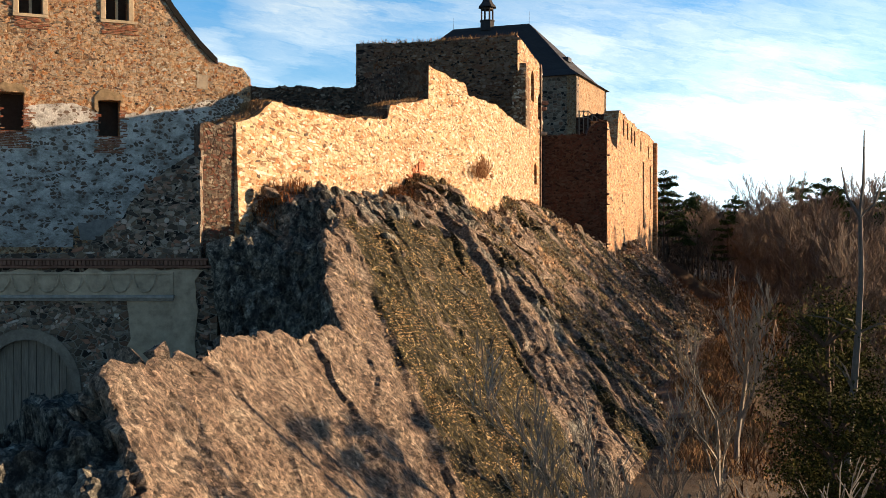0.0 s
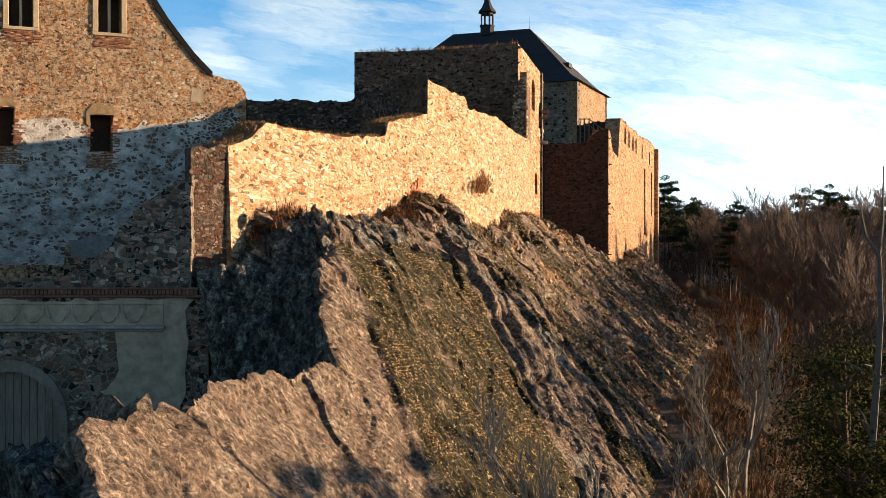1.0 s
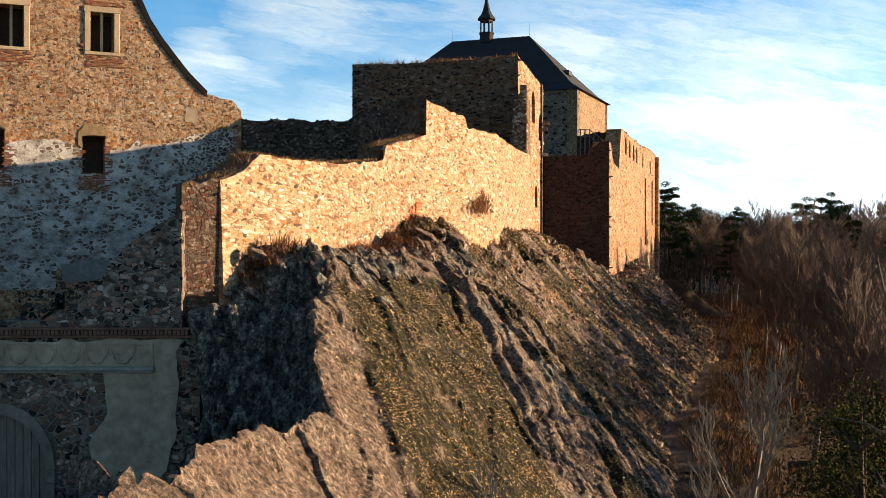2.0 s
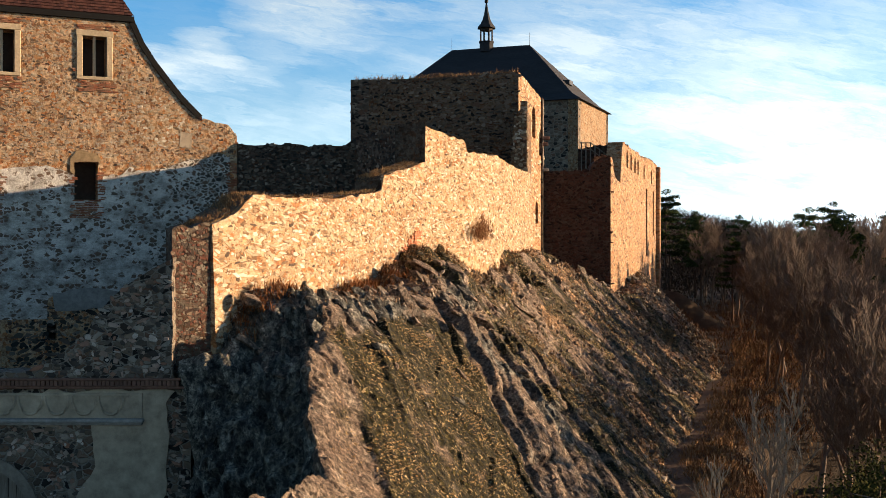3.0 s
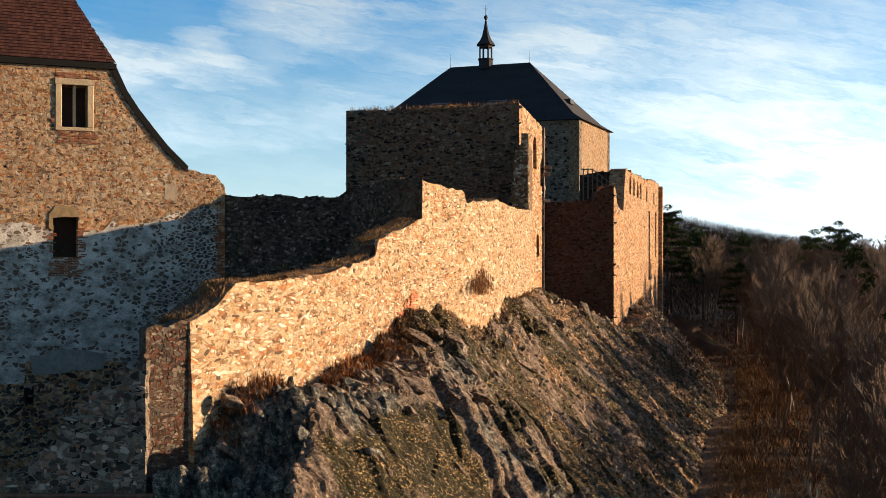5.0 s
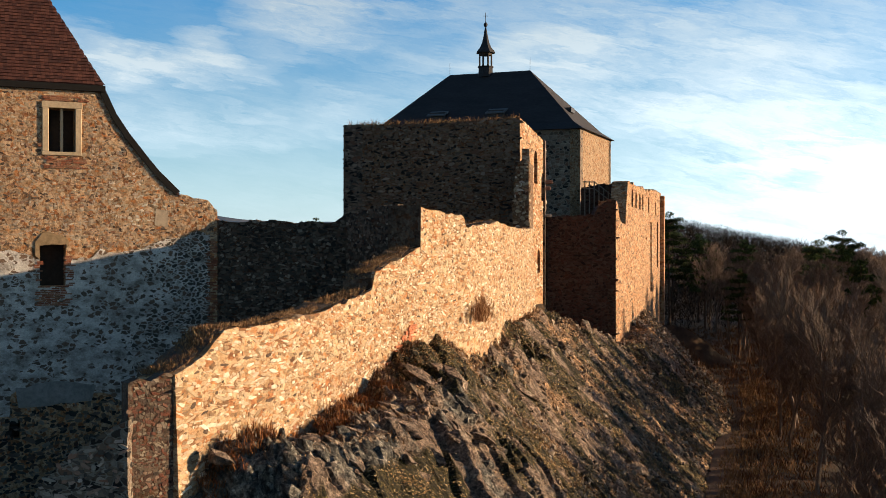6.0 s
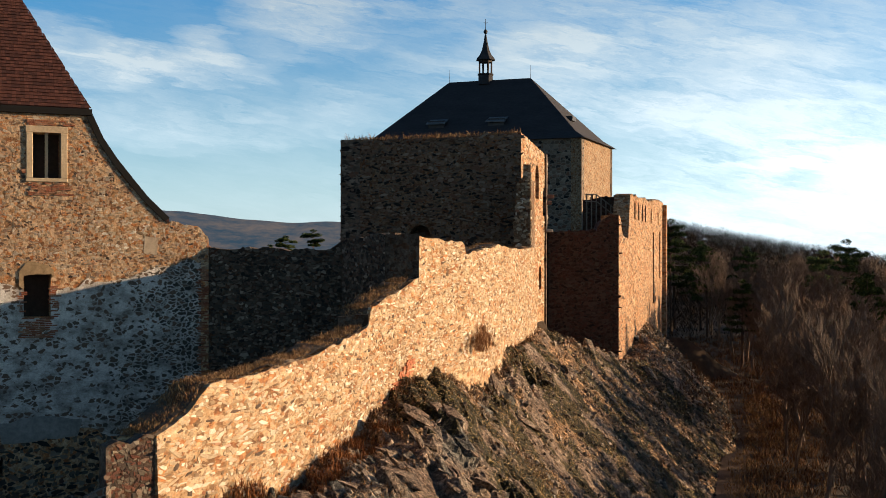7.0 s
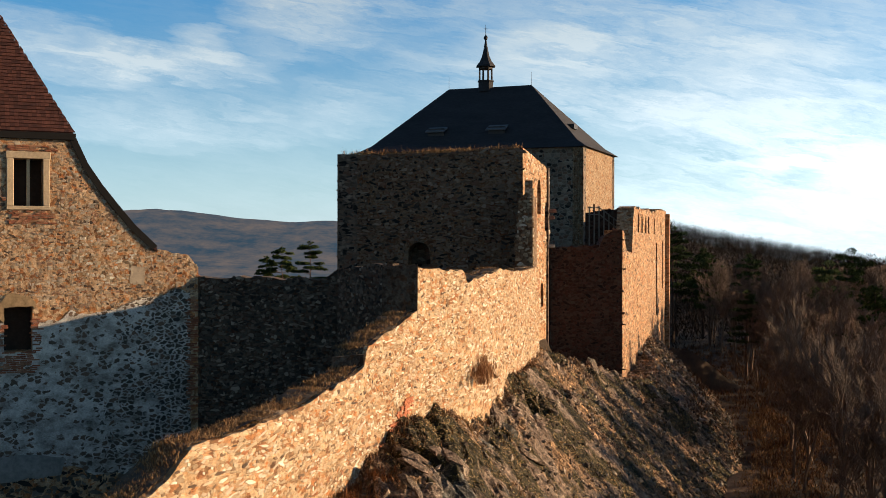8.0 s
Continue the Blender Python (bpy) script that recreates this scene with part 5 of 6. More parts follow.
def straight_wall(name, a, b, low, tops, thick, mat, parent, seed, stone_mat=None, size=0.3, holes=(), rough=0.12, span=None, label="", proud=0.04, keep=1.0, longer=1.0, piece=None):
    """A wall from a to b in the plan; its face looks to the right of that way; tops: (share, z) along it."""
    d = Vector((b[0] - a[0], b[1] - a[1], 0))
    m = place((a[0], a[1], 0), d, (d.y, -d.x))
    n = d.length
    line = ragged([(n * s, z) for s, z in reversed(tops)], 0.35, rough, seed)
    shape = [(0, low), (n, low)] + line
    fix_normals(mesh(name, *slab(m, shape, holes, thick), mat, parent, label))
    if stone_mat:
        v0, v1 = span or (low, max(z for _, z in tops))
        made = rubble_faces(flat_spot(m), (size * 0.8, n - size * 0.8), (v0, v1), in_poly(shape, holes, 0.12), size, seed, proud, keep, longer)
        lay(made, stone_mat, parent, "stones") if piece is None else lay_mixed(made, stone_mat, MAT_DARK_PIECE, parent, piece)
    return m


# stone and mortar coloured dark for the shade this wall lies in
straight_wall("wall", (-10.15, 58.4), (-4.2, 58.3), 14, [(0, 28.6), (0.15, 28.45), (0.3, 28.6), (0.6, 28.5), (0.9, 28.55), (1, 28.9)], 1.1, MAT_SHADE_LIME, link, 51, MAT_STONE_BLACK, 0.2, proud=0.02, span=(22, 29))
straight_wall("wall", (-4.2, 58.3), (-1.7, 55.0), 14, [(0, 28.9), (0.3, 29.0), (0.6, 29.2), (1, 29.2)], 0.3, MAT_SHADE_LIME, link, 52, MAT_STONE_BLACK, 0.2, proud=0.02, span=(23, 29.3))

straight_wall("wall", (15.5, 66.9), (16.7, 68.2), 7.5, [(0, 12.35), (0.3, 12.5), (0.7, 12.4), (1, 12.6)], 0.9, MAT_TOWER_LIME, terrace, 55, MAT_STONE, 0.32, rough=0.15, proud=0.04, keep=0.8, span=(8, 12.6))

# ---- ruined tower ----
tower = thing("ruined_tower", (0, 88, 24), "roofless square tower of rubble with grassy top, its shaded front coloured dark", "tower")
TT = 36.3
hole = arch(5.7, 28.4, 1.5, 1.75, 0.0, 8)
# front in lowered tones for its shade, sun-facing side in lighter ones
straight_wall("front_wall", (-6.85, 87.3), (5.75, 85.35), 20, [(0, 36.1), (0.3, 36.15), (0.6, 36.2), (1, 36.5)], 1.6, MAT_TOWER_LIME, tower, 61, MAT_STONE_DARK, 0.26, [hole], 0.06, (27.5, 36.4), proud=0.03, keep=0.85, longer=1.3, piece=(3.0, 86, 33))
lancets = [arch(3.2, 31.6, 1.3, 2.0), arch(6.3, 32.2, 1.5, 2.5), arch(9.3, 31.0, 1.1, 2.2), arch(7.6, 25.4, 1.2, 1.8)]
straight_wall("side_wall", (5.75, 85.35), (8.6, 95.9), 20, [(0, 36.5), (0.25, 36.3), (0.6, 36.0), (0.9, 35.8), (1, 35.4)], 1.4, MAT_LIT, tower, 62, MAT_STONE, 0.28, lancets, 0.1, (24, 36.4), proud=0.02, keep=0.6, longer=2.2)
straight_wall("back_wall", (8.6, 95.9), (-5.0, 98.0), 20, [(0, 35.8), (1, 36)], 1.4, MAT_WALL_DARK, tower, 63)
straight_wall("side_wall", (-5.0, 98.0), (-6.85, 87.3), 20, [(0, 36), (1, 36.1)], 1.4, MAT_WALL_DARK, tower, 64)
bm = bmesh.new()
block(bm, place((-6.5, 87.6, 0), (12.6, -1.95), (-1.95, -12.6)), 1.3, 11.5, 25, 34.9, -9.5, -1.2)
part("fill", bm, MAT_WALL_DARK, tower, "rubble-filled core")
straight_wall("broken_buttress", (5.02, 82.1), (6.12, 81.9), 22, [(0, 29.2), (0.04, 31.6), (0.16, 32.6), (0.4, 33.2), (0.7, 33.3), (1, 33.0)], 3.3, MAT_TOWER_LIME, tower, 65, MAT_STONE, 0.3, rough=0.3, label="broken stump of a buttress", proud=0.05, keep=0.7, span=(26, 33.4))
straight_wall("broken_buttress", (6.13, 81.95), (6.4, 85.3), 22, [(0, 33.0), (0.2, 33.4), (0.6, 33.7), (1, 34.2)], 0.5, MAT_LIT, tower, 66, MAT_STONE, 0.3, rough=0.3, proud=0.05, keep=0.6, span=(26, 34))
for k, (z, reach) in enumerate(((32.4, 0.55), (31.9, 0.4))):
    bm = bmesh.new()
    block(bm, place((8.45, 95.2, 0), (1, 0.1), (0.1, -1)), -0.1, reach, z, z + 0.28, -0.4, 0.3, 0.03)
    part("bracket", bm, MAT_BRICK, tower, "jutting stump of a bracket")

# ---- keep: the royal palace behind ----
keep_house = thing("royal_palace", (9, 140, 24), "large rubble palace with hipped dark slate roof and lantern", "house")
K0 = Vector((15.85, 131.5, 0))
KR = Vector((0.365, 0.931, 0))
KL = Vector((-0.931, 0.365, 0))
KW, KD, KE, KRZ = 26.6, 15.5, 40.75, 48.9
kf = place(K0 + KL * KW, -KL, -KR)
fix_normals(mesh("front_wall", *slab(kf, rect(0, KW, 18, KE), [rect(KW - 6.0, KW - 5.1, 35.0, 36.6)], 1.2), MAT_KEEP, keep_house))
ks = place(K0, KR, -KL)
# paler than the front: sunlight painted into this side
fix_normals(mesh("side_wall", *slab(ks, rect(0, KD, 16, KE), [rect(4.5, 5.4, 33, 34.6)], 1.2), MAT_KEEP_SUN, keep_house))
kb = place(K0 + KR * KD, KL, KR)
fix_normals(mesh("back_wall", *slab(kb, rect(0, KW, 16, KE), [], 1.2), MAT_KEEP, keep_house))
kw = place(K0 + KL * KW + KR * KD, -KR, KL)
fix_normals(mesh("side_wall", *slab(kw, rect(0, KD, 16, KE), [], 1.2), MAT_KEEP, keep_house))
over = 0.45
c1, c2 = K0 - KL * over - KR * over, K0 - KL * over + KR * (KD + over)
c3, c4 = K0 + KL * (KW + over) + KR * (KD + over), K0 + KL * (KW + over) - KR * over
r1, r2 = K0 + KR * KD / 2 + KL * 8.2, K0 + KR * KD / 2 + KL * 18.6
# slightly bell-cast slopes: eaves, a kink, the ridge
kv, kfaces = [], []
for share, lift in ((0, 0), (0.16, 0.11), (1, 1)):
    for c_, r_pt in ((c1, r1), (c2, r1), (c3, r2), (c4, r2)):
        q = c_.lerp(r_pt, share)
        kv.append((q.x, q.y, KE - 0.05 + (KRZ - KE) * lift))
for lvl in (0, 4):
    for i in range(4):
        j = (i + 1) % 4
        kfaces.append((lvl + i, lvl + j, lvl + 4 + j, lvl + 4 + i))
kfaces.append((0, 1, 2, 3))
keep_roof = fix_normals(mesh("roof", kv, kfaces, MAT_SLATE, keep_house, "dark slate hipped roof"))


def roof_at(a, up):
    """A place on the front slope: a metres along from the right-hand corner, up as a share of the slope."""
    p = K0 + KL * a + KR * (KD / 2 * up)
    z = KE + (KRZ - KE) * (0.11 * up / 0.16 if up < 0.16 else 0.11 + 0.89 * (up - 0.16) / 0.84)
    return Vector((p.x, p.y, z))


for a in (10.6, 18.0):
    bm = bmesh.new()
    q = roof_at(a, 0.36)
    m = Matrix(((-KL.x, -KR.x, 0, q.x), (-KL.y, -KR.y, 0, q.y), (0, 0, 1, q.z), (0, 0, 0, 1)))
    tilt = m @ Matrix.Rotation(radians(-22), 4, "X")
    block(bm, m, -1.0, 1.0, -0.9, 0.95, -1.2, 0.1, 0.02)
    sky_light = part("roof_dormer", bm, MAT_METAL, keep_roof, "low shed dormer on the slate roof")
    bm = bmesh.new()
    block(bm, tilt, -1.15, 1.15, -0.6, 1.4, 0.18, 0.3, 0.02)
    part("lid", bm, MAT_SHEET, sky_light, "grey sheet-metal dormer roof")
q = K0 + KR * 5.5 + KL * 3.0
bm = bmesh.new()
block(bm, place((q.x, q.y, 0), KR, -KL), -0.8, 0.8, 43.2, 43.75, -0.6, 0.75, 0.02)
part("roof_dormer", bm, MAT_METAL, keep_roof)
for r_pt in (r1, r2):
    vsf, fsf = [], []
    tube([(Vector((r_pt.x, r_pt.y, KRZ - 0.2)), 0.025), (Vector((r_pt.x, r_pt.y, KRZ + 1.5)), 0.012)], 5, vsf, fsf)
    mesh("lightning_rod", vsf, fsf, MAT_METAL, keep_house)

lantern_at = K0 + KR * KD / 2 + KL * 13.9


def octagon(z, r, turn=0.0):
    return [(lantern_at.x + r * math.cos(math.pi * (k + turn) / 4), lantern_at.y + r * math.sin(math.pi * (k + turn) / 4), z) for k in range(8)]


def lathe(name, profile, mat, parent, label=""):
    verts, faces = [], []
    for z, r in profile:
        verts += octagon(z, r, 0.5)
    for i in range(len(profile) - 1):
        for k in range(8):
            j = (k + 1) % 8
            faces.append((8 * i + k, 8 * i + j, 8 * i + 8 + j, 8 * i + 8 + k))
    faces += [tuple(range(8)), tuple(range(8 * (len(profile) - 1), 8 * len(profile)))]
    return fix_normals(mesh(name, verts, faces, mat, parent, label))


base_part = lathe("lantern_base", [(48.3, 0.95), (49.45, 0.92), (49.5, 1.02), (49.62, 1.02)], MAT_SLATE, keep_house, "slate-clad lantern turret")
for k in range(8):
    vsf, fsf = [], []
    x, y, _ = octagon(0, 0.78, 0.5)[k]
    tube([(Vector((x, y, 49.6)), 0.10), (Vector((x, y, 51.35)), 0.09)], 5, vsf, fsf)
    mesh("post", vsf, fsf, MAT_DARKWOOD_VOID, base_part)
lathe("lantern_head", [(51.0, 0.84), (51.3, 0.86)], MAT_DARKWOOD_VOID, base_part)
lathe("spire", [(51.28, 1.22), (51.45, 1.16), (51.9, 0.78), (52.5, 0.50), (53.4, 0.28), (54.6, 0.07)], MAT_SLATE, base_part, "concave slate spire")
lathe("ball", [(54.45, 0.05), (54.6, 0.20), (54.78, 0.27), (54.96, 0.20), (55.1, 0.05)], MAT_METAL, base_part)
vsf, fsf = [], []
tube([(Vector((lantern_at.x, lantern_at.y, 55.0)), 0.045), (Vector((lantern_at.x, lantern_at.y, 56.3)), 0.03)], 5, vsf, fsf)
tube([(Vector((lantern_at.x - 0.28, lantern_at.y, 55.85)), 0.03), (Vector((lantern_at.x + 0.28, lantern_at.y, 55.85)), 0.03)], 5, vsf, fsf)
mesh("cross", vsf, fsf, MAT_METAL, base_part)

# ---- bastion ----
# side stone lightened for sun, front brick darkened for shade
MAT_STONE_LIT = stone_material("sunlit_tan_stone", island, [(0.0, (0.07, 0.045, 0.03)), (0.3, (0.24, 0.15, 0.085)), (0.6, (0.36, 0.26, 0.16)), (0.8, (0.28, 0.13, 0.065)), (1.0, (0.48, 0.38, 0.26))])
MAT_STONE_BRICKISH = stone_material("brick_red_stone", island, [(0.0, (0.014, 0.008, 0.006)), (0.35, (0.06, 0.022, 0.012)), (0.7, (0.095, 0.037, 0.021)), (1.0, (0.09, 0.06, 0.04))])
bastion = thing("bastion", (15, 105, 19), "tall ruined bastion of brick and rubble with slit openings", "wall")
BA, BB, BC = (8.6, 95.4), (14.2, 95.9), (27.4, 144.0)
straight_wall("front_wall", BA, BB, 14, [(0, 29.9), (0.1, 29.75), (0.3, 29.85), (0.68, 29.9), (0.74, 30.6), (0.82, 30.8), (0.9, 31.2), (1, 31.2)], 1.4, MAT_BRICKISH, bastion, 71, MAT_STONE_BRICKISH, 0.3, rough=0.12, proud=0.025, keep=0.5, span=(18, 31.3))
slits = [arch(u, 31.1, 1.5, 1.7) for u in (13.4, 17.2, 21.2, 24.5, 31.7, 41.7)] + [rect(34.0, 35.9, 22.5, 30.2), rect(43.6, 45.4, 25.0, 30.4), rect(12.2, 12.7, 24.6, 25.4)]
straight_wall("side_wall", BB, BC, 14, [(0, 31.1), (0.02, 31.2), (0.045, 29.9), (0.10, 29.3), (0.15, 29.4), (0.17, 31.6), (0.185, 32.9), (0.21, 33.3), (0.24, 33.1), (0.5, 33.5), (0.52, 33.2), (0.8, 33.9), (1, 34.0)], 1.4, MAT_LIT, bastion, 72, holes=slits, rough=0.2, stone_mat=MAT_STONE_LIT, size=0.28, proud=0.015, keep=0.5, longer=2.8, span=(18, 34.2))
bd = Vector((BC[0] - BB[0], BC[1] - BB[1], 0))
bm_m = place((BB[0], BB[1], 0), bd, (bd.y, -bd.x))
bm = bmesh.new()
block(bm, bm_m, 48.7, 49.85, 15, 33.7, 0.0, 0.5, 0.05)
part("buttress", bm, MAT_LIT, bastion, "flat buttress at the far end")
straight_wall("back_wall", BC, (22.5, 147), 14, [(0, 33.6), (1, 33)], 1.2, MAT_BRICKISH, bastion, 73)
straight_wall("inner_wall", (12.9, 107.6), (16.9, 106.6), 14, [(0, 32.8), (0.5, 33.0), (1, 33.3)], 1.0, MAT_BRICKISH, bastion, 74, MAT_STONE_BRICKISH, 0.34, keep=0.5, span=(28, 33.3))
ledge = thing("stone_pier", (8.5, 94.9, 24), "small lit stone pier with a flat capping slab", "pier")
bm = bmesh.new()
block(bm, place((0, 0, 0), (1, 0), (0, -1)), 7.9, 8.4, 22, 29.75, -95.9, -94.7, 0.05)
part("shaft", bm, MAT_LIT, ledge)
bm = bmesh.new()
block(bm, place((0, 0, 0), (1, 0), (0, -1)), 7.7, 8.9, 29.76, 30.0, -96.0, -94.6, 0.04)
part("cap", bm, MAT_LEDGE, ledge)
rail = thing("wooden_railing", (14, 106.2, 29), "grey wooden stair railing beside the bastion's inner wall", "railing")
for i in range(6):
    bm = bmesh.new()
    drop = 0.32 * max(0, i - 2)
    block(bm, place((13.0 + i * 0.42, 106.2, 0), (1, 0), (0, -1)), 0, 0.10, 29.0, 33.3 - drop, 0, 0.10, 0.01)
    part("post", bm, MAT_WOOD, rail)
for z in (32.6, 33.2):
    vsf, fsf = [], []
    tube([(Vector((12.9, 106.1, z)), 0.05), (Vector((13.9, 106.1, z)), 0.05), (Vector((15.6, 106.1, z - 1.3)), 0.05)], 5, vsf, fsf)
    mesh("rail", vsf, fsf, MAT_WOOD, rail)
# ---- trees ----
def grow_bare(seed, tall, forks=3, spread=0.5, levels=5, trunk=0.16, first=0.3, lean=0.05, wind=0.13, fine=0.014):
    """Trunk and limbs, and the fine twigs, of a leafless tree at the origin: two (verts, faces)."""
    r = random.Random(seed)
    wood, twig = ([], []), ([], [])

    def limb(p, way, length, radius, level):
        n = 4 if level < 2 else 3
        rings, q, d = [(p.copy(), radius)], p.copy(), way.copy()
        for i in range(n):
            sway = wind if level == 0 else 0.11
            d = (d + Vector((r.gauss(0, sway), r.gauss(0, sway), r.gauss(0.05, 0.10)))).normalized()
            q = q + d * (length / n)
            rings.append((q.copy(), max(fine * 0.7, radius * (1 - 0.55 * (i + 1) / n))))
        store = wood if level < 2 else twig
        tube(rings, 6 if level == 0 else 4 if level < 3 else 3, *store)
        if level >= levels:
            return
        kids = forks + (1 if level == 1 else 0) + r.randint(0, 1)
        for k in range(kids):
            at = first + (1 - first) * (k + r.random()) / kids if level == 0 else 0.25 + 0.75 * (k + r.random()) / kids
            i = min(n - 1, int(at * n))
            f = at * n - i
            base = rings[i][0].lerp(rings[i + 1][0], min(1, f))
            a = r.uniform(0, 2 * math.pi)
            side = Vector((math.cos(a), math.sin(a), 0))
            out = (d * (1 - spread) + side * spread * r.uniform(0.7, 1.3) + Vector((0, 0, 0.22))).normalized()
            rad = max(fine, rings[i][1] * r.uniform(0.45, 0.7))
            limb(base, out, length * r.uniform(0.48, 0.72) * (0.85 if level else 0.8), rad, level + 1)

    limb(Vector((0, 0, -0.4)), Vector((r.gauss(0, lean), r.gauss(0, lean), 1)).normalized(), tall * 0.62, trunk, 0)
    peak = max(v[2] for v in wood[0] + twig[0]) / tall
    for store in (wood, twig):
        store[0][:] = [(x / peak, y / peak, z / peak) for x, y, z in store[0]]
    return wood, twig


def bare_tree(name, seed, tall, mat, label, group="", **shape):
    ob = new(name)
    BASE[ob.name] = Vector((0, 0, 0))
    tagged(ob, label, "tree", group)
    wood, twig = grow_bare(seed, tall, **shape)
    mesh("trunk", *wood, mat, ob)
    mesh("crown", *twig, mat, ob)
    return ob


def clump(r, centre, size, n, leaf, verts, faces, droop=0.0):
    """A pad of small needle tufts."""
    for _ in range(n):
        while True:
            o = Vector((r.uniform(-1, 1), r.uniform(-1, 1), r.uniform(-1, 1)))
            if o.length < 1:
                break
        p = centre + Vector((o.x * size.x, o.y * size.y, o.z * size.z - droop * (o.x ** 2 + o.y ** 2)))
        a = Vector((r.gauss(0, 1), r.gauss(0, 1), r.gauss(0.3, 0.8))).normalized() * leaf * r.uniform(0.6, 1.5)
        b = a.orthogonal().normalized() * leaf * r.uniform(0.3, 0.6)
        k = len(verts)
        verts.extend(tuple(q) for q in (p - b, p + b, p + a))
        faces.append((k, k + 1, k + 2))


def pine_tree(name, seed, tall, label, group="", bare=0.45, wide=2.6, tiers=8, leaf=0.2, mat=None, thick=1.0):
    """A pine: bare lower trunk, flat uneven pads of needles on spreading boughs."""
    r = random.Random(seed)
    ob = new(name)
    BASE[ob.name] = Vector((0, 0, 0))
    tagged(ob, label, "tree", group)
    wood, crown = ([], []), ([], [])
    rings = [(Vector((0.15 * wobble(i * 0.7, seed), 0.15 * wobble(i * 0.7, seed, 4), tall * i / 8 - 0.4)), 0.24 * (1 - 0.88 * i / 8)) for i in range(9)]
    tube(rings, 6, *wood)
    for t in range(tiers):
        z = tall * (bare + (0.97 - bare) * (t + 0.3 * r.random()) / tiers)
        reach = wide * (1 - 0.62 * (t / tiers) ** 1.5) * r.uniform(0.75, 1.1)
        for k in range(r.randint(4, 6)):
            a = r.uniform(0, 2 * math.pi)
            d = reach * r.uniform(0.45, 1.0)
            tip = Vector((math.cos(a) * d, math.sin(a) * d, z + r.uniform(-0.1, 0.5)))
            tube([(Vector((0, 0, z - 0.3)), 0.05), (tip * 0.5 + Vector((0, 0, (z - 0.2) * 0.5)), 0.04), (tip, 0.015)], 4, *wood)
            clump(r, tip, Vector((0.85, 0.85, 0.28)) * r.uniform(0.7, 1.3), int(75 * thick), leaf, *crown, droop=0.15)
            clump(r, tip * 0.62 + Vector((0, 0, z * 0.38)), Vector((0.7, 0.7, 0.22)) * r.uniform(0.6, 1.1), int(40 * thick), leaf, *crown)
    clump(r, Vector((0, 0, tall * 0.98)), Vector((0.7, 0.7, 0.4)), 90, leaf, *crown)
    mesh("trunk", *wood, MAT_BARK_PINE, ob)
    mesh("crown", *crown, mat or MAT_NEEDLES, ob)
    return ob


def stand(x, y, turn=0.0, size=1.0, sink=0.0):
    z = float(ground_height(np.array([x]), np.array([y]))[0]) - sink
    return Matrix.Translation((x, y, z)) @ Matrix.Rotation(turn, 4, "Z") @ Matrix.Scale(size, 4)


def put(ob, x, y, turn=0.0, size=1.0):
    ob.matrix_basis = stand(x, y, turn, size)
    return ob


def copy_scaled(ob, x, y, turn, size):
    c = copy_thing(ob, Matrix())
    c.matrix_basis = stand(x, y, turn, size)
    return c


BARE = "leafless grey-brown deciduous tree in the valley wood"
kinds = [bare_tree("bare_tree", 10 + i, 12.0, MAT_BARK, BARE, "bare trees of the wood", forks=4, spread=0.42 + 0.04 * i, levels=5, trunk=0.17, fine=0.024) for i in range(5)]
r_ = random.Random(77)
spots = []
tries = 0
while len(spots) < 175 and tries < 20000:
    tries += 1
    y = 44 + 150 * r_.random() ** 1.15
    x = float(np.interp(y, EDGE_Y, EDGE_X)) + 9.5 + 70 * r_.random()
    if x > 0.43 * y + 3 or (y < 62 and x < 14):
        continue
    if y < 90 and x - np.interp(y, EDGE_Y, EDGE_X) < 13.5:
        continue
    gap = 2.4 + 0.012 * y
    if any((x - a) ** 2 + (y - b) ** 2 < gap * gap for a, b, _ in spots):
        continue
    spots.append((x, y, r_.uniform(0.72, 1.12)))
for i, (x, y, s) in enumerate(spots):
    k = kinds[i % 5]
    if i < 5:
        put(k, x, y, r_.uniform(0, 6.28), s)
    else:
        copy_scaled(k, x, y, r_.uniform(0, 6.28), s)

# nearer trees below the first part of the flight
for seed, tall, x, y, turn, forks, first, label in (
        (31, 7.9, 2.7, 19.6, 0.3, 4, 0.2, "slender pale leafless tree at the foot of the rock"), (35, 8.2, 3.9, 17.4, 1.1, 5, 0.3, "many-stemmed pale leafless tree at the foot of the rock"),
        (36, 7.4, 4.1, 20.4, 2.1, 4, 0.2, "small pale leafless tree at the foot of the rock"), (38, 6.6, 5.4, 21.0, 4.0, 4, 0.2, "small grey leafless tree beside the path"),
        (39, 5.6, 5.8, 27.5, 4.0, 4, 0.2, "small grey leafless tree beside the path"), (41, 6.2, 8.4, 33.0, 1.0, 4, 0.2, "small grey leafless tree beside the path"), (42, 6.8, 10.6, 40.0, 3.0, 4, 0.2, "small grey leafless tree beside the path")):
    put(bare_tree("bare_tree", seed, tall, MAT_BARK_PALE, label, "small trees below the rock", forks=forks, spread=0.36, levels=4, trunk=0.10, first=first, fine=0.013, lean=0.01, wind=0.08), x, y, turn)

TALL = "tall grey leafless tree standing beside the path"
tall_kinds = [bare_tree("bare_tree", 51 + i, 14.0, MAT_BARK_TALL, TALL, "tall trees beside the path", forks=4, spread=0.36, levels=5, trunk=0.20, first=0.35, fine=0.017, wind=0.10) for i in range(3)]
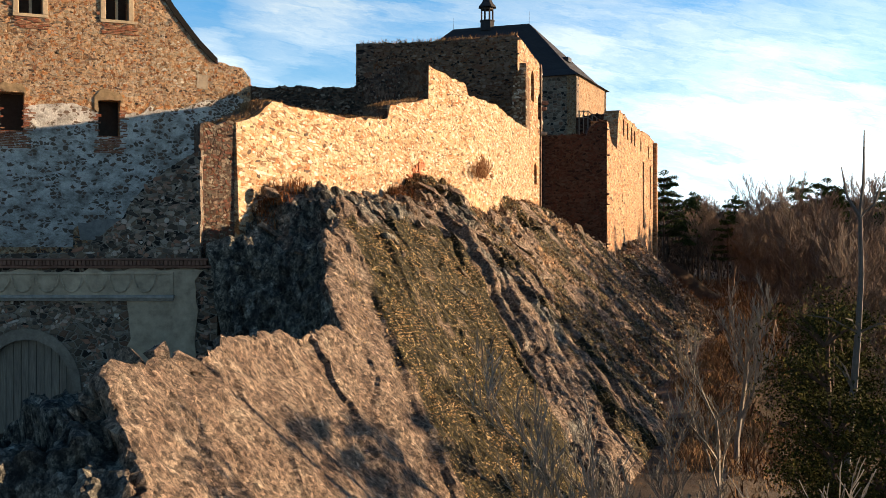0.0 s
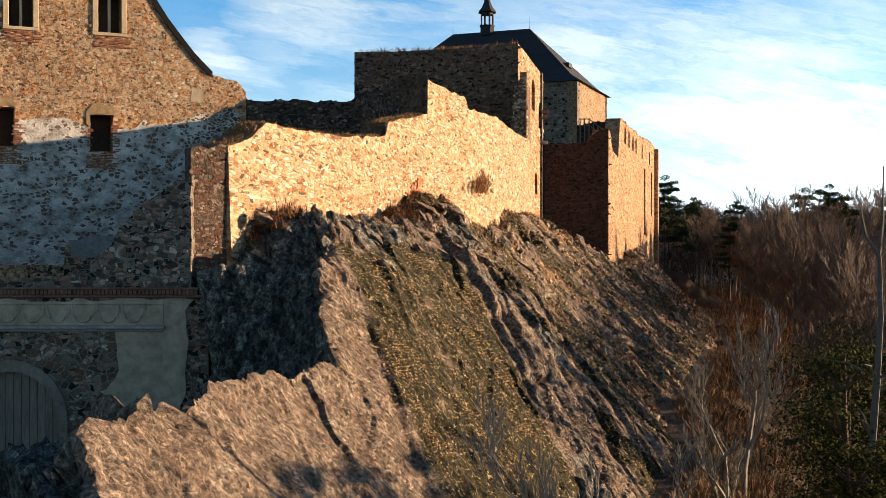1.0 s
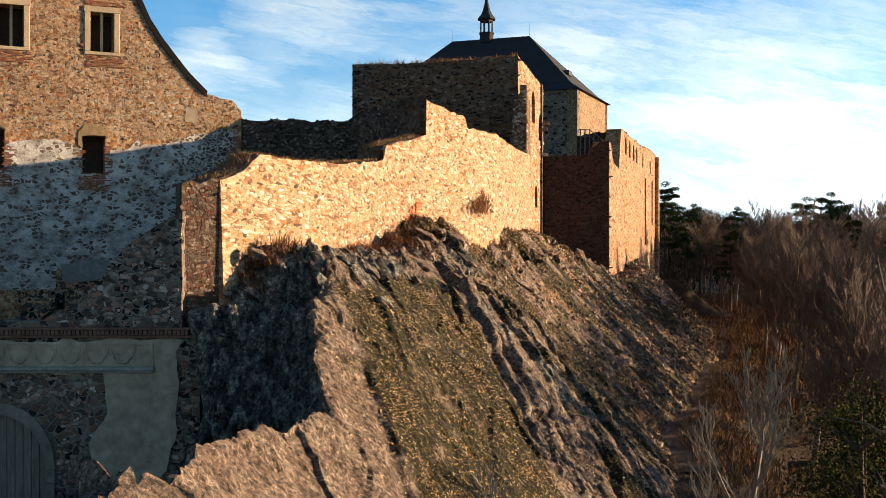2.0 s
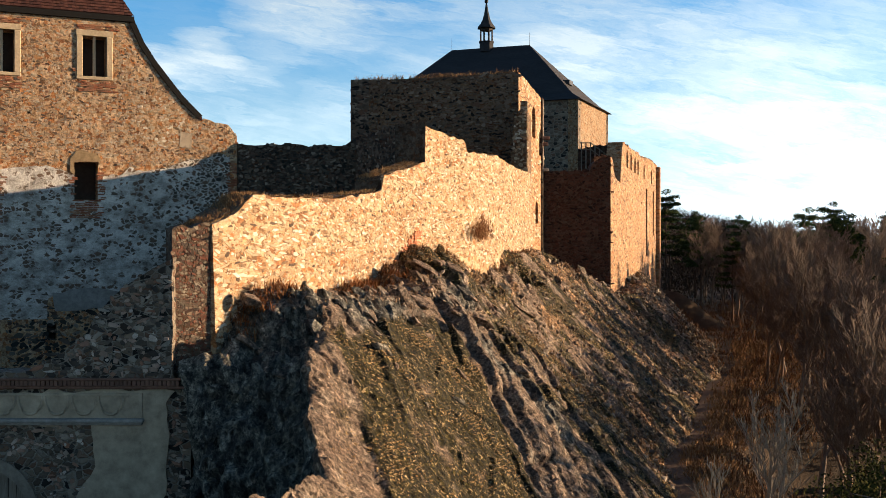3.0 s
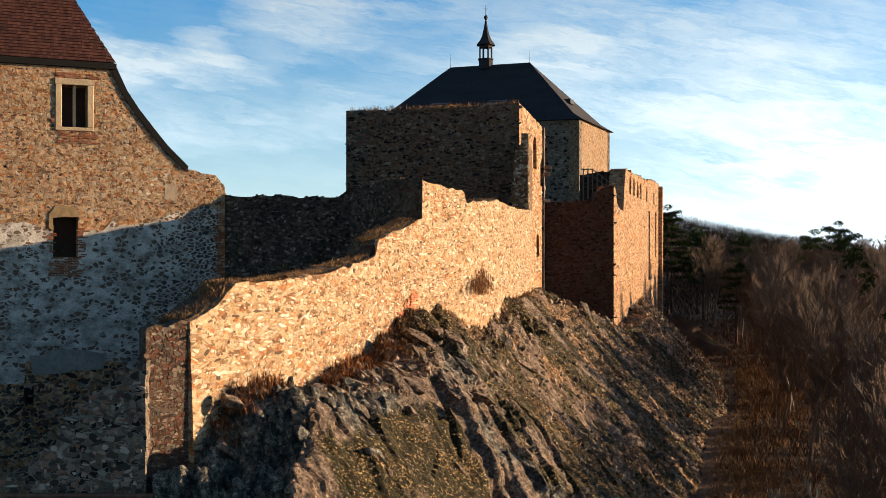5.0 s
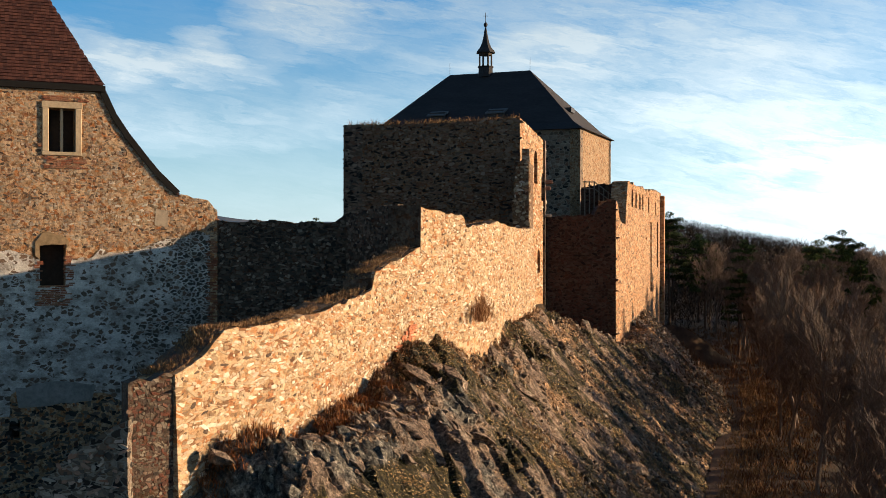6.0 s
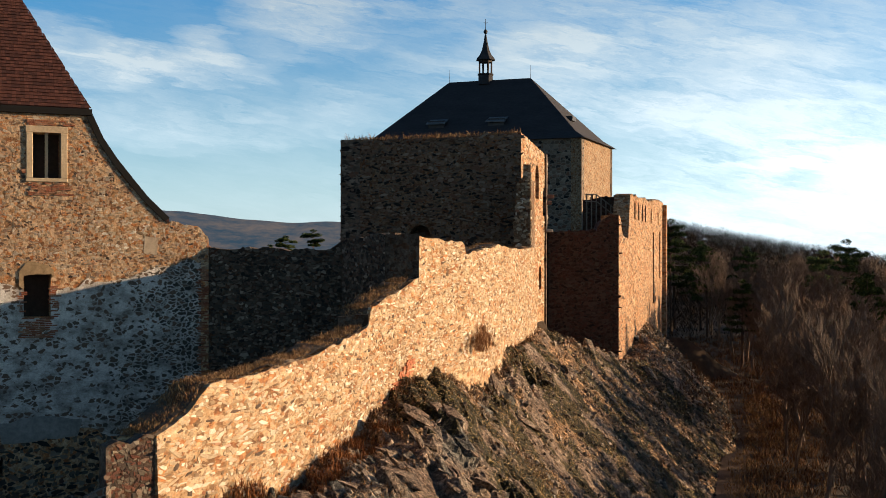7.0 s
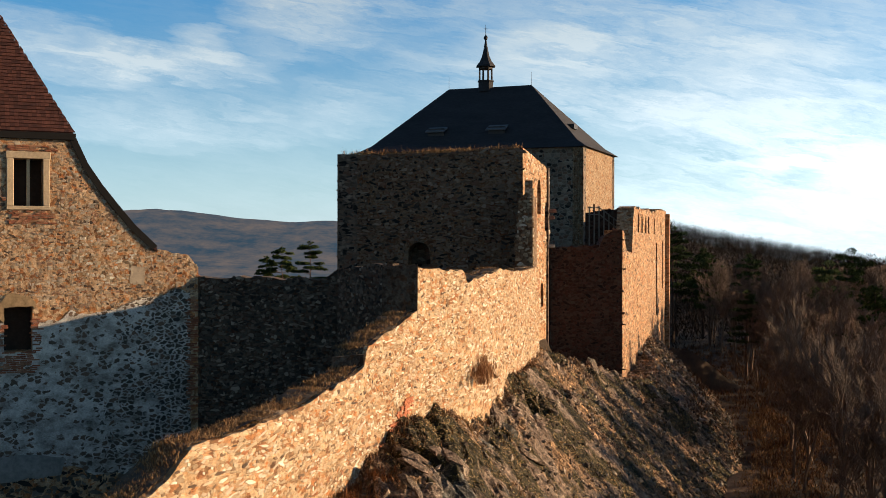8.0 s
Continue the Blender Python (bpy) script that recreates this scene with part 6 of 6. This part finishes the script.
for i, (x, y, size) in enumerate(((19.8, 61, 0.98), (24.5, 66, 1.05), (23.5, 76, 0.95), (29.0, 72, 1.05), (27.5, 86, 1.0), (33.0, 88, 1.1), (30.5, 101, 1.0), (21.5, 52, 0.9), (37.0, 98, 1.1), (26.0, 57, 1.0))):
    if i < 3:
        put(tall_kinds[i], x, y, i * 1.9, size)
    else:
        copy_scaled(tall_kinds[i % 3], x, y, i * 2.3, size)


def dead_tree(x, y, top):
    """A tall bare pole of a trunk with a forked head and a few broken limbs."""
    z0 = float(ground_height(np.array([x]), np.array([y]))[0])
    ob = thing("dead_tree", (x, y, z0), "tall grey dead tree with few broken limbs", "tree")
    r = random.Random(8)
    v_, f_ = [], []
    tall = top - z0
    stem = [(Vector((x - 0.30 + 0.042 * i + 0.20 * wobble(i * 0.6, 1.0), y + 0.1 * wobble(i * 0.5, 4.0), z0 - 0.3 + tall * 0.86 * i / 10)), 0.17 * (1 - 0.72 * i / 10)) for i in range(11)]
    tube(stem, 7, v_, f_)
    mesh("trunk", v_, f_, MAT_BARK_DEAD, ob)
    head = stem[-1][0]
    for side, up_ in ((0.13, 0.13 * tall), (-0.38, 0.075 * tall), (0.5, 0.05 * tall)):
        v_, f_ = [], []
        tube([(head, 0.05), (head + Vector((side * 0.7, 0.05, up_ * 0.4)), 0.035), (head + Vector((side, 0.1, up_)), 0.012)], 5, v_, f_)
        mesh("branch", v_, f_, MAT_BARK_DEAD, ob)
    for i in range(16):
        v_, f_ = [], []
        p, rad = stem[r.randint(4, 10)]
        a = r.uniform(0, 6.28)
        reach = r.uniform(0.3, 1.3)
        tip = p + Vector((math.cos(a) * reach, math.sin(a) * reach, r.uniform(0.1, 0.8)))
        tube([(p, rad * 0.45), (p.lerp(tip, 0.5) + Vector((0, 0, 0.12)), rad * 0.3), (tip, 0.008)], 4, v_, f_)
        mesh("branch", v_, f_, MAT_BARK_DEAD, ob)


dead_tree(9.05, 24.6, 23.1)
for i, (x, y, top) in enumerate(((8.75, 25.4, 19.0), (9.3, 26.6, 19.2), (8.4, 23.6, 17.2), (10.0, 28.4, 18.8), (9.0, 22.6, 17.0), (11.0, 31.0, 18.4))):
    z0 = float(ground_height(np.array([x]), np.array([y]))[0])
    ev = pine_tree("evergreen_tree", 60 + i, top - z0, "yellow-green evergreen tree at the valley edge", "evergreens", bare=0.12, wide=1.7, tiers=11, leaf=0.065, mat=MAT_SPRUCE, thick=2.2)
    put(ev, x, y, i * 1.3)

PINE = "dark green pine with flat layered crown"
pines = [pine_tree("pine_tree", 80 + i, 15.0, PINE, "pines of the wood", bare=0.42, wide=3.2, tiers=8, leaf=0.24) for i in range(3)]
pine_spots = [(43.5, 134, 0.95), (48.5, 141, 0.9), (52, 150, 1.0), (46, 128, 0.8), (38.5, 190, 1.1), (42, 186, 0.95), (36.5, 183, 1.2), (40.5, 176, 0.9), (56, 160, 0.9), (35, 88, 0.85), (40, 112, 0.9), (60, 150, 0.95), (47, 178, 0.9), (36, 140, 0.7)]
for i, (x, y, s) in enumerate(pine_spots):
    if i < 3:
        put(pines[i], x, y, i * 2.0, s)
    else:
        copy_scaled(pines[i % 3], x, y, i * 1.7, s)
wide_pines = [pine_tree("pine_tree", 95 + i, 15.0, PINE, "pines behind the castle", bare=0.5, wide=4.6, tiers=7, leaf=0.26, thick=2.4) for i in range(3)]
for i, (x, y, top) in enumerate(((-15.4, 121, 29.7), (-12.4, 119, 30.3), (-17.4, 124, 28.8))):
    c = wide_pines[i]
    z = float(ground_height(np.array([x]), np.array([y]))[0])
    c.matrix_basis = Matrix.Translation((x, y, z)) @ Matrix.Rotation(i, 4, "Z") @ Matrix.Scale((top - z) / 15.0, 4)

# bare woods on the hill: brushes of fine upright branches, uncountable from here
verts, faces = [], []
r_ = np.random.default_rng(91)
count = 0
while count < 13000:
    y = 170 + 300 * r_.random() ** 0.8
    x = 10 + 0.12 * y + (0.42 * y) * r_.random()
    if y < 200 and x < 30:
        continue
    count += 1
    tall = r_.uniform(4, 7)
    verts.append((x, y, tall))
pts = np.array(verts)
gz = ground_height(pts[:, 0], pts[:, 1])
verts = []
for (x, y, tall), z in zip(pts, gz):
    wide = r_.uniform(1.4, 2.4)
    for j in range(20):
        d = r_.normal(0, 0.42, 2) * wide
        hz = z - 0.6 + tall * r_.uniform(0.0, 1.0)
        up_ = Vector((d[0] * 0.7, d[1] * 0.7, r_.uniform(0.4, 1.0)))
        a, w = r_.uniform(0, 6.28), r_.uniform(0.03, 0.08)
        k = len(verts)
        ca, sa = math.cos(a) * w, math.sin(a) * w
        bx, by = x + d[0], y + d[1]
        verts += [(bx - ca, by - sa, hz), (bx + ca, by + sa, hz), (bx + up_.x, by + up_.y, hz + up_.z)]
        faces.append((k, k + 1, k + 2))
tagged(mesh("hill_woods", verts, faces, MAT_WOODS), "bare brown woods covering the hillside", "woods", kind="stuff")

# ---- dry grass, scrub, leaves ----
r_ = np.random.default_rng(14)
dry_mask = np.zeros(len(p1), np.float32)
rock.data.attributes["dry"].data.foreach_get("value", dry_mask)
moss_mask = np.zeros(len(p1), np.float32)
rock.data.attributes["moss"].data.foreach_get("value", moss_mask)
pick = r_.choice(len(p1), 6500, p=(dry_mask + 0.02) ** 2 * (yy > 33) * (vv < 9) * (vv > -6.5) / np.sum((dry_mask + 0.02) ** 2 * (yy > 33) * (vv < 9) * (vv > -6.5)))
tufts("dry_grass", p1[pick], MAT_GRASS, 0.20, 6, 3, 0.015, 0.2, "straw-brown dry grass tufts on the rock")
spots = []
for y in np.concatenate([r_.uniform(35.8, 54, 2200), r_.uniform(60, 79, 300)]):
    share = r_.uniform(0.25, 0.95)
    p, n = curtain_spot(y, curtain_top(y))
    spots.append(p - n * (THICK * share) + Vector((0, 0, 0.04 - (0.08 * share if y < 54.5 else 0.03))))
tufts("wall_grass", spots, MAT_GRASS, 0.16, 11, 4, 0.010, 0.25, "dry grass growing on the broken wall top")
spots = [Vector((-6.7, 87.6, 36.1)).lerp(Vector((5.6, 85.7, 36.35)), t) + Vector((0, r_.uniform(0, 1.2), 0)) for t in 1 - r_.random(260) ** 1.6]
tufts("tower_grass", spots, MAT_GRASS, 0.5, 8, 5, 0.02, 0.2, "dry grass along the tower's broken top")
spots = []
for y in r_.uniform(35.9, 79, 260):
    p, n = curtain_spot(y, float(np.interp(y, SHELF_Y, SHELF_Z)))
    q = flank_point(p.x + r_.uniform(0.05, 0.5), y)
    spots.append(q)
tufts("base_grass", spots, MAT_SCRUB, 0.26, 12, 6, 0.014, 0.22, "rusty brown grass along the foot of the wall")
spots = []
for y in r_.uniform(36.0, 48, 230):
    p, n = curtain_spot(y, float(np.interp(y, SHELF_Y, SHELF_Z)))
    spots.append(flank_point(p.x + r_.uniform(0.1, 1.3), y))
tufts("rusty_grass", spots, leafy("rusty_blades", [(0.0, (0.08, 0.03, 0.012)), (0.5, (0.17, 0.066, 0.026)), (1.0, (0.27, 0.13, 0.055))]), 0.38, 16, 61, 0.013, 0.28, "rust-red dry grass at the foot of the curtain wall")
bush_at = Vector((2.05, 60.8, 24.3))
spots = [bush_at + Vector((r_.normal(0.05, 0.25), r_.normal(0, 1.0), r_.normal(-0.05, 0.22))) for _ in range(120)]
tufts("dry_bush", spots, leafy("rusty_twigs", [(0.0, (0.14, 0.065, 0.03)), (0.5, (0.25, 0.13, 0.065)), (1.0, (0.36, 0.22, 0.12))]), 0.42, 12, 7, 0.012, 0.25, "rusty dry bush against the curtain wall", "bush")
spots = []
for _ in range(900):
    y = r_.uniform(100, 175)
    x = float(np.interp(y, EDGE_Y, EDGE_X)) + r_.uniform(1, 16)
    spots.append((x, y, float(max(ground_height(np.array([x]), np.array([y]))[0], flank_height(np.array([x]), np.array([y]))[0] if y < 130 and x - np.interp(y, EDGE_Y, EDGE_X) < 10 else -99))))
tufts("scrub", spots, MAT_SCRUB, 0.8, 10, 8, 0.03, 0.5, "rusty scrub and bracken on the far slope", "scrub")
spots = []
for _ in range(5200):
    y = r_.uniform(25, 150)
    x = float(np.interp(y, EDGE_Y, EDGE_X)) + r_.uniform(8.2, 45)
    if x < 0.45 * y:
        spots.append((x, y, 0.0))
spots = np.array(spots)
spots[:, 2] = ground_height(spots[:, 0], spots[:, 1])
tufts("undergrowth", spots, MAT_SCRUB, 0.9, 7, 9, 0.03, 0.6, "brown undergrowth on the woodland floor", "undergrowth")
spots = []
for _ in range(1500):
    y = r_.uniform(36, 78)
    off = r_.uniform(4.8, 14)
    if abs(off - 7.0) > 0.9:
        spots.append((float(np.interp(y, EDGE_Y, EDGE_X)) + off, y, 0.0))
spots = np.array(spots)
spots[:, 2] = ground_height(spots[:, 0], spots[:, 1])
tufts("path_grass", spots, MAT_GRASS, 0.32, 10, 23, 0.016, 0.4, "matted brown grass beside the path")
# scrub along the foot of the rock
spots = []
for _ in range(1500):
    y = r_.uniform(38, 122)
    x = float(np.interp(y, EDGE_Y, EDGE_X)) + 6.6 + abs(r_.normal(0, 1.6)) * (1 + (y > 80))
    v = x - float(np.interp(y, EDGE_Y, EDGE_X))
    low = float(ground_height(np.array([x]), np.array([y]))[0])
    spots.append((x, y, max(low, float(flank_point(x, y).z) if v < 12.5 else low)))
tufts("foot_scrub", spots, MAT_GRASS, 0.55, 12, 21, 0.02, 0.35, "rusty dry scrub along the foot of the rock", "scrub")
# loose stones on the grassy part of the flank: angular chips
w = (0.15 + dry_mask) * (yy > 44) * (vv < 7) * (vv > -4.5) * np.interp(yy, [44, 52, 70, 124], [0.35, 1.0, 2.0, 3.0])
pick = r_.choice(len(p1), 5200, p=w / w.sum())
verts, faces = [], []
for i in pick:
    p = Vector(p1[i]) + Vector((r_.normal(0, 0.1), r_.normal(0, 0.1), 0.0))
    size = 0.05 + 0.16 * r_.random() ** 2.5 + 0.0008 * yy[i]
    axes = [Vector((r_.normal(), r_.normal(), r_.normal())).normalized() * size * r_.uniform(0.5, 1.2) for _ in range(3)]
    axes[1] = axes[0].cross(axes[1]).normalized() * size * r_.uniform(0.5, 1.0)
    axes[2] = axes[0].cross(axes[1]).normalized() * size * r_.uniform(0.35, 0.8)
    k = len(verts)
    verts += [tuple(p + q) for a in axes for q in (a, -a)]
    faces += [(k + a, k + b, k + c) for a, b, c in ((0, 2, 4), (2, 1, 4), (1, 3, 4), (3, 0, 4), (2, 0, 5), (1, 2, 5), (3, 1, 5), (0, 3, 5))]
tagged(mesh("scree", verts, faces, stone_material("schist_chip", island, [(0.0, (0.05, 0.04, 0.03)), (0.4, (0.19, 0.14, 0.10)), (0.75, (0.30, 0.23, 0.165)), (1.0, (0.46, 0.38, 0.29))])), "loose tan schist chips scattered on the slope", "stones", kind="stuff")
# fallen leaves caught in the moss
w = np.clip(moss_mask, 0, 1) ** 2 * (vv < 8)
w = w * np.clip(0.25 + 1.6 * fbm(p1 * 0.9 + 3, 3), 0.05, 2)
pick = r_.choice(len(p1), 34000, p=w / w.sum())
verts, faces = [], []
for i in pick:
    p = Vector(p1[i]) + Vector((r_.normal(0, 0.06), r_.normal(0, 0.06), 0.03))
    a = Vector((r_.normal(), r_.normal(), r_.normal() * 0.5)).normalized() * r_.uniform(0.02, 0.06)
    b = Vector(nrm[i]).cross(a) * 0.6
    k = len(verts)
    verts += [tuple(q) for q in (p - a, p - b, p + a, p + b)]
    faces.append((k, k + 1, k + 2, k + 3))
tagged(mesh("fallen_leaves", verts, faces, leafy("dead_leaf", [(0.0, (0.12, 0.07, 0.03)), (0.6, (0.26, 0.165, 0.075)), (1.0, (0.42, 0.30, 0.16))])), "tan fallen leaves caught in the moss", "leaves", kind="stuff")
# ---- the nearest stones of the curtain wall, each its own piece ----
lay_singly(CURTAIN_SINGLE, MAT_STONE_PIECE, curtain, "stone")
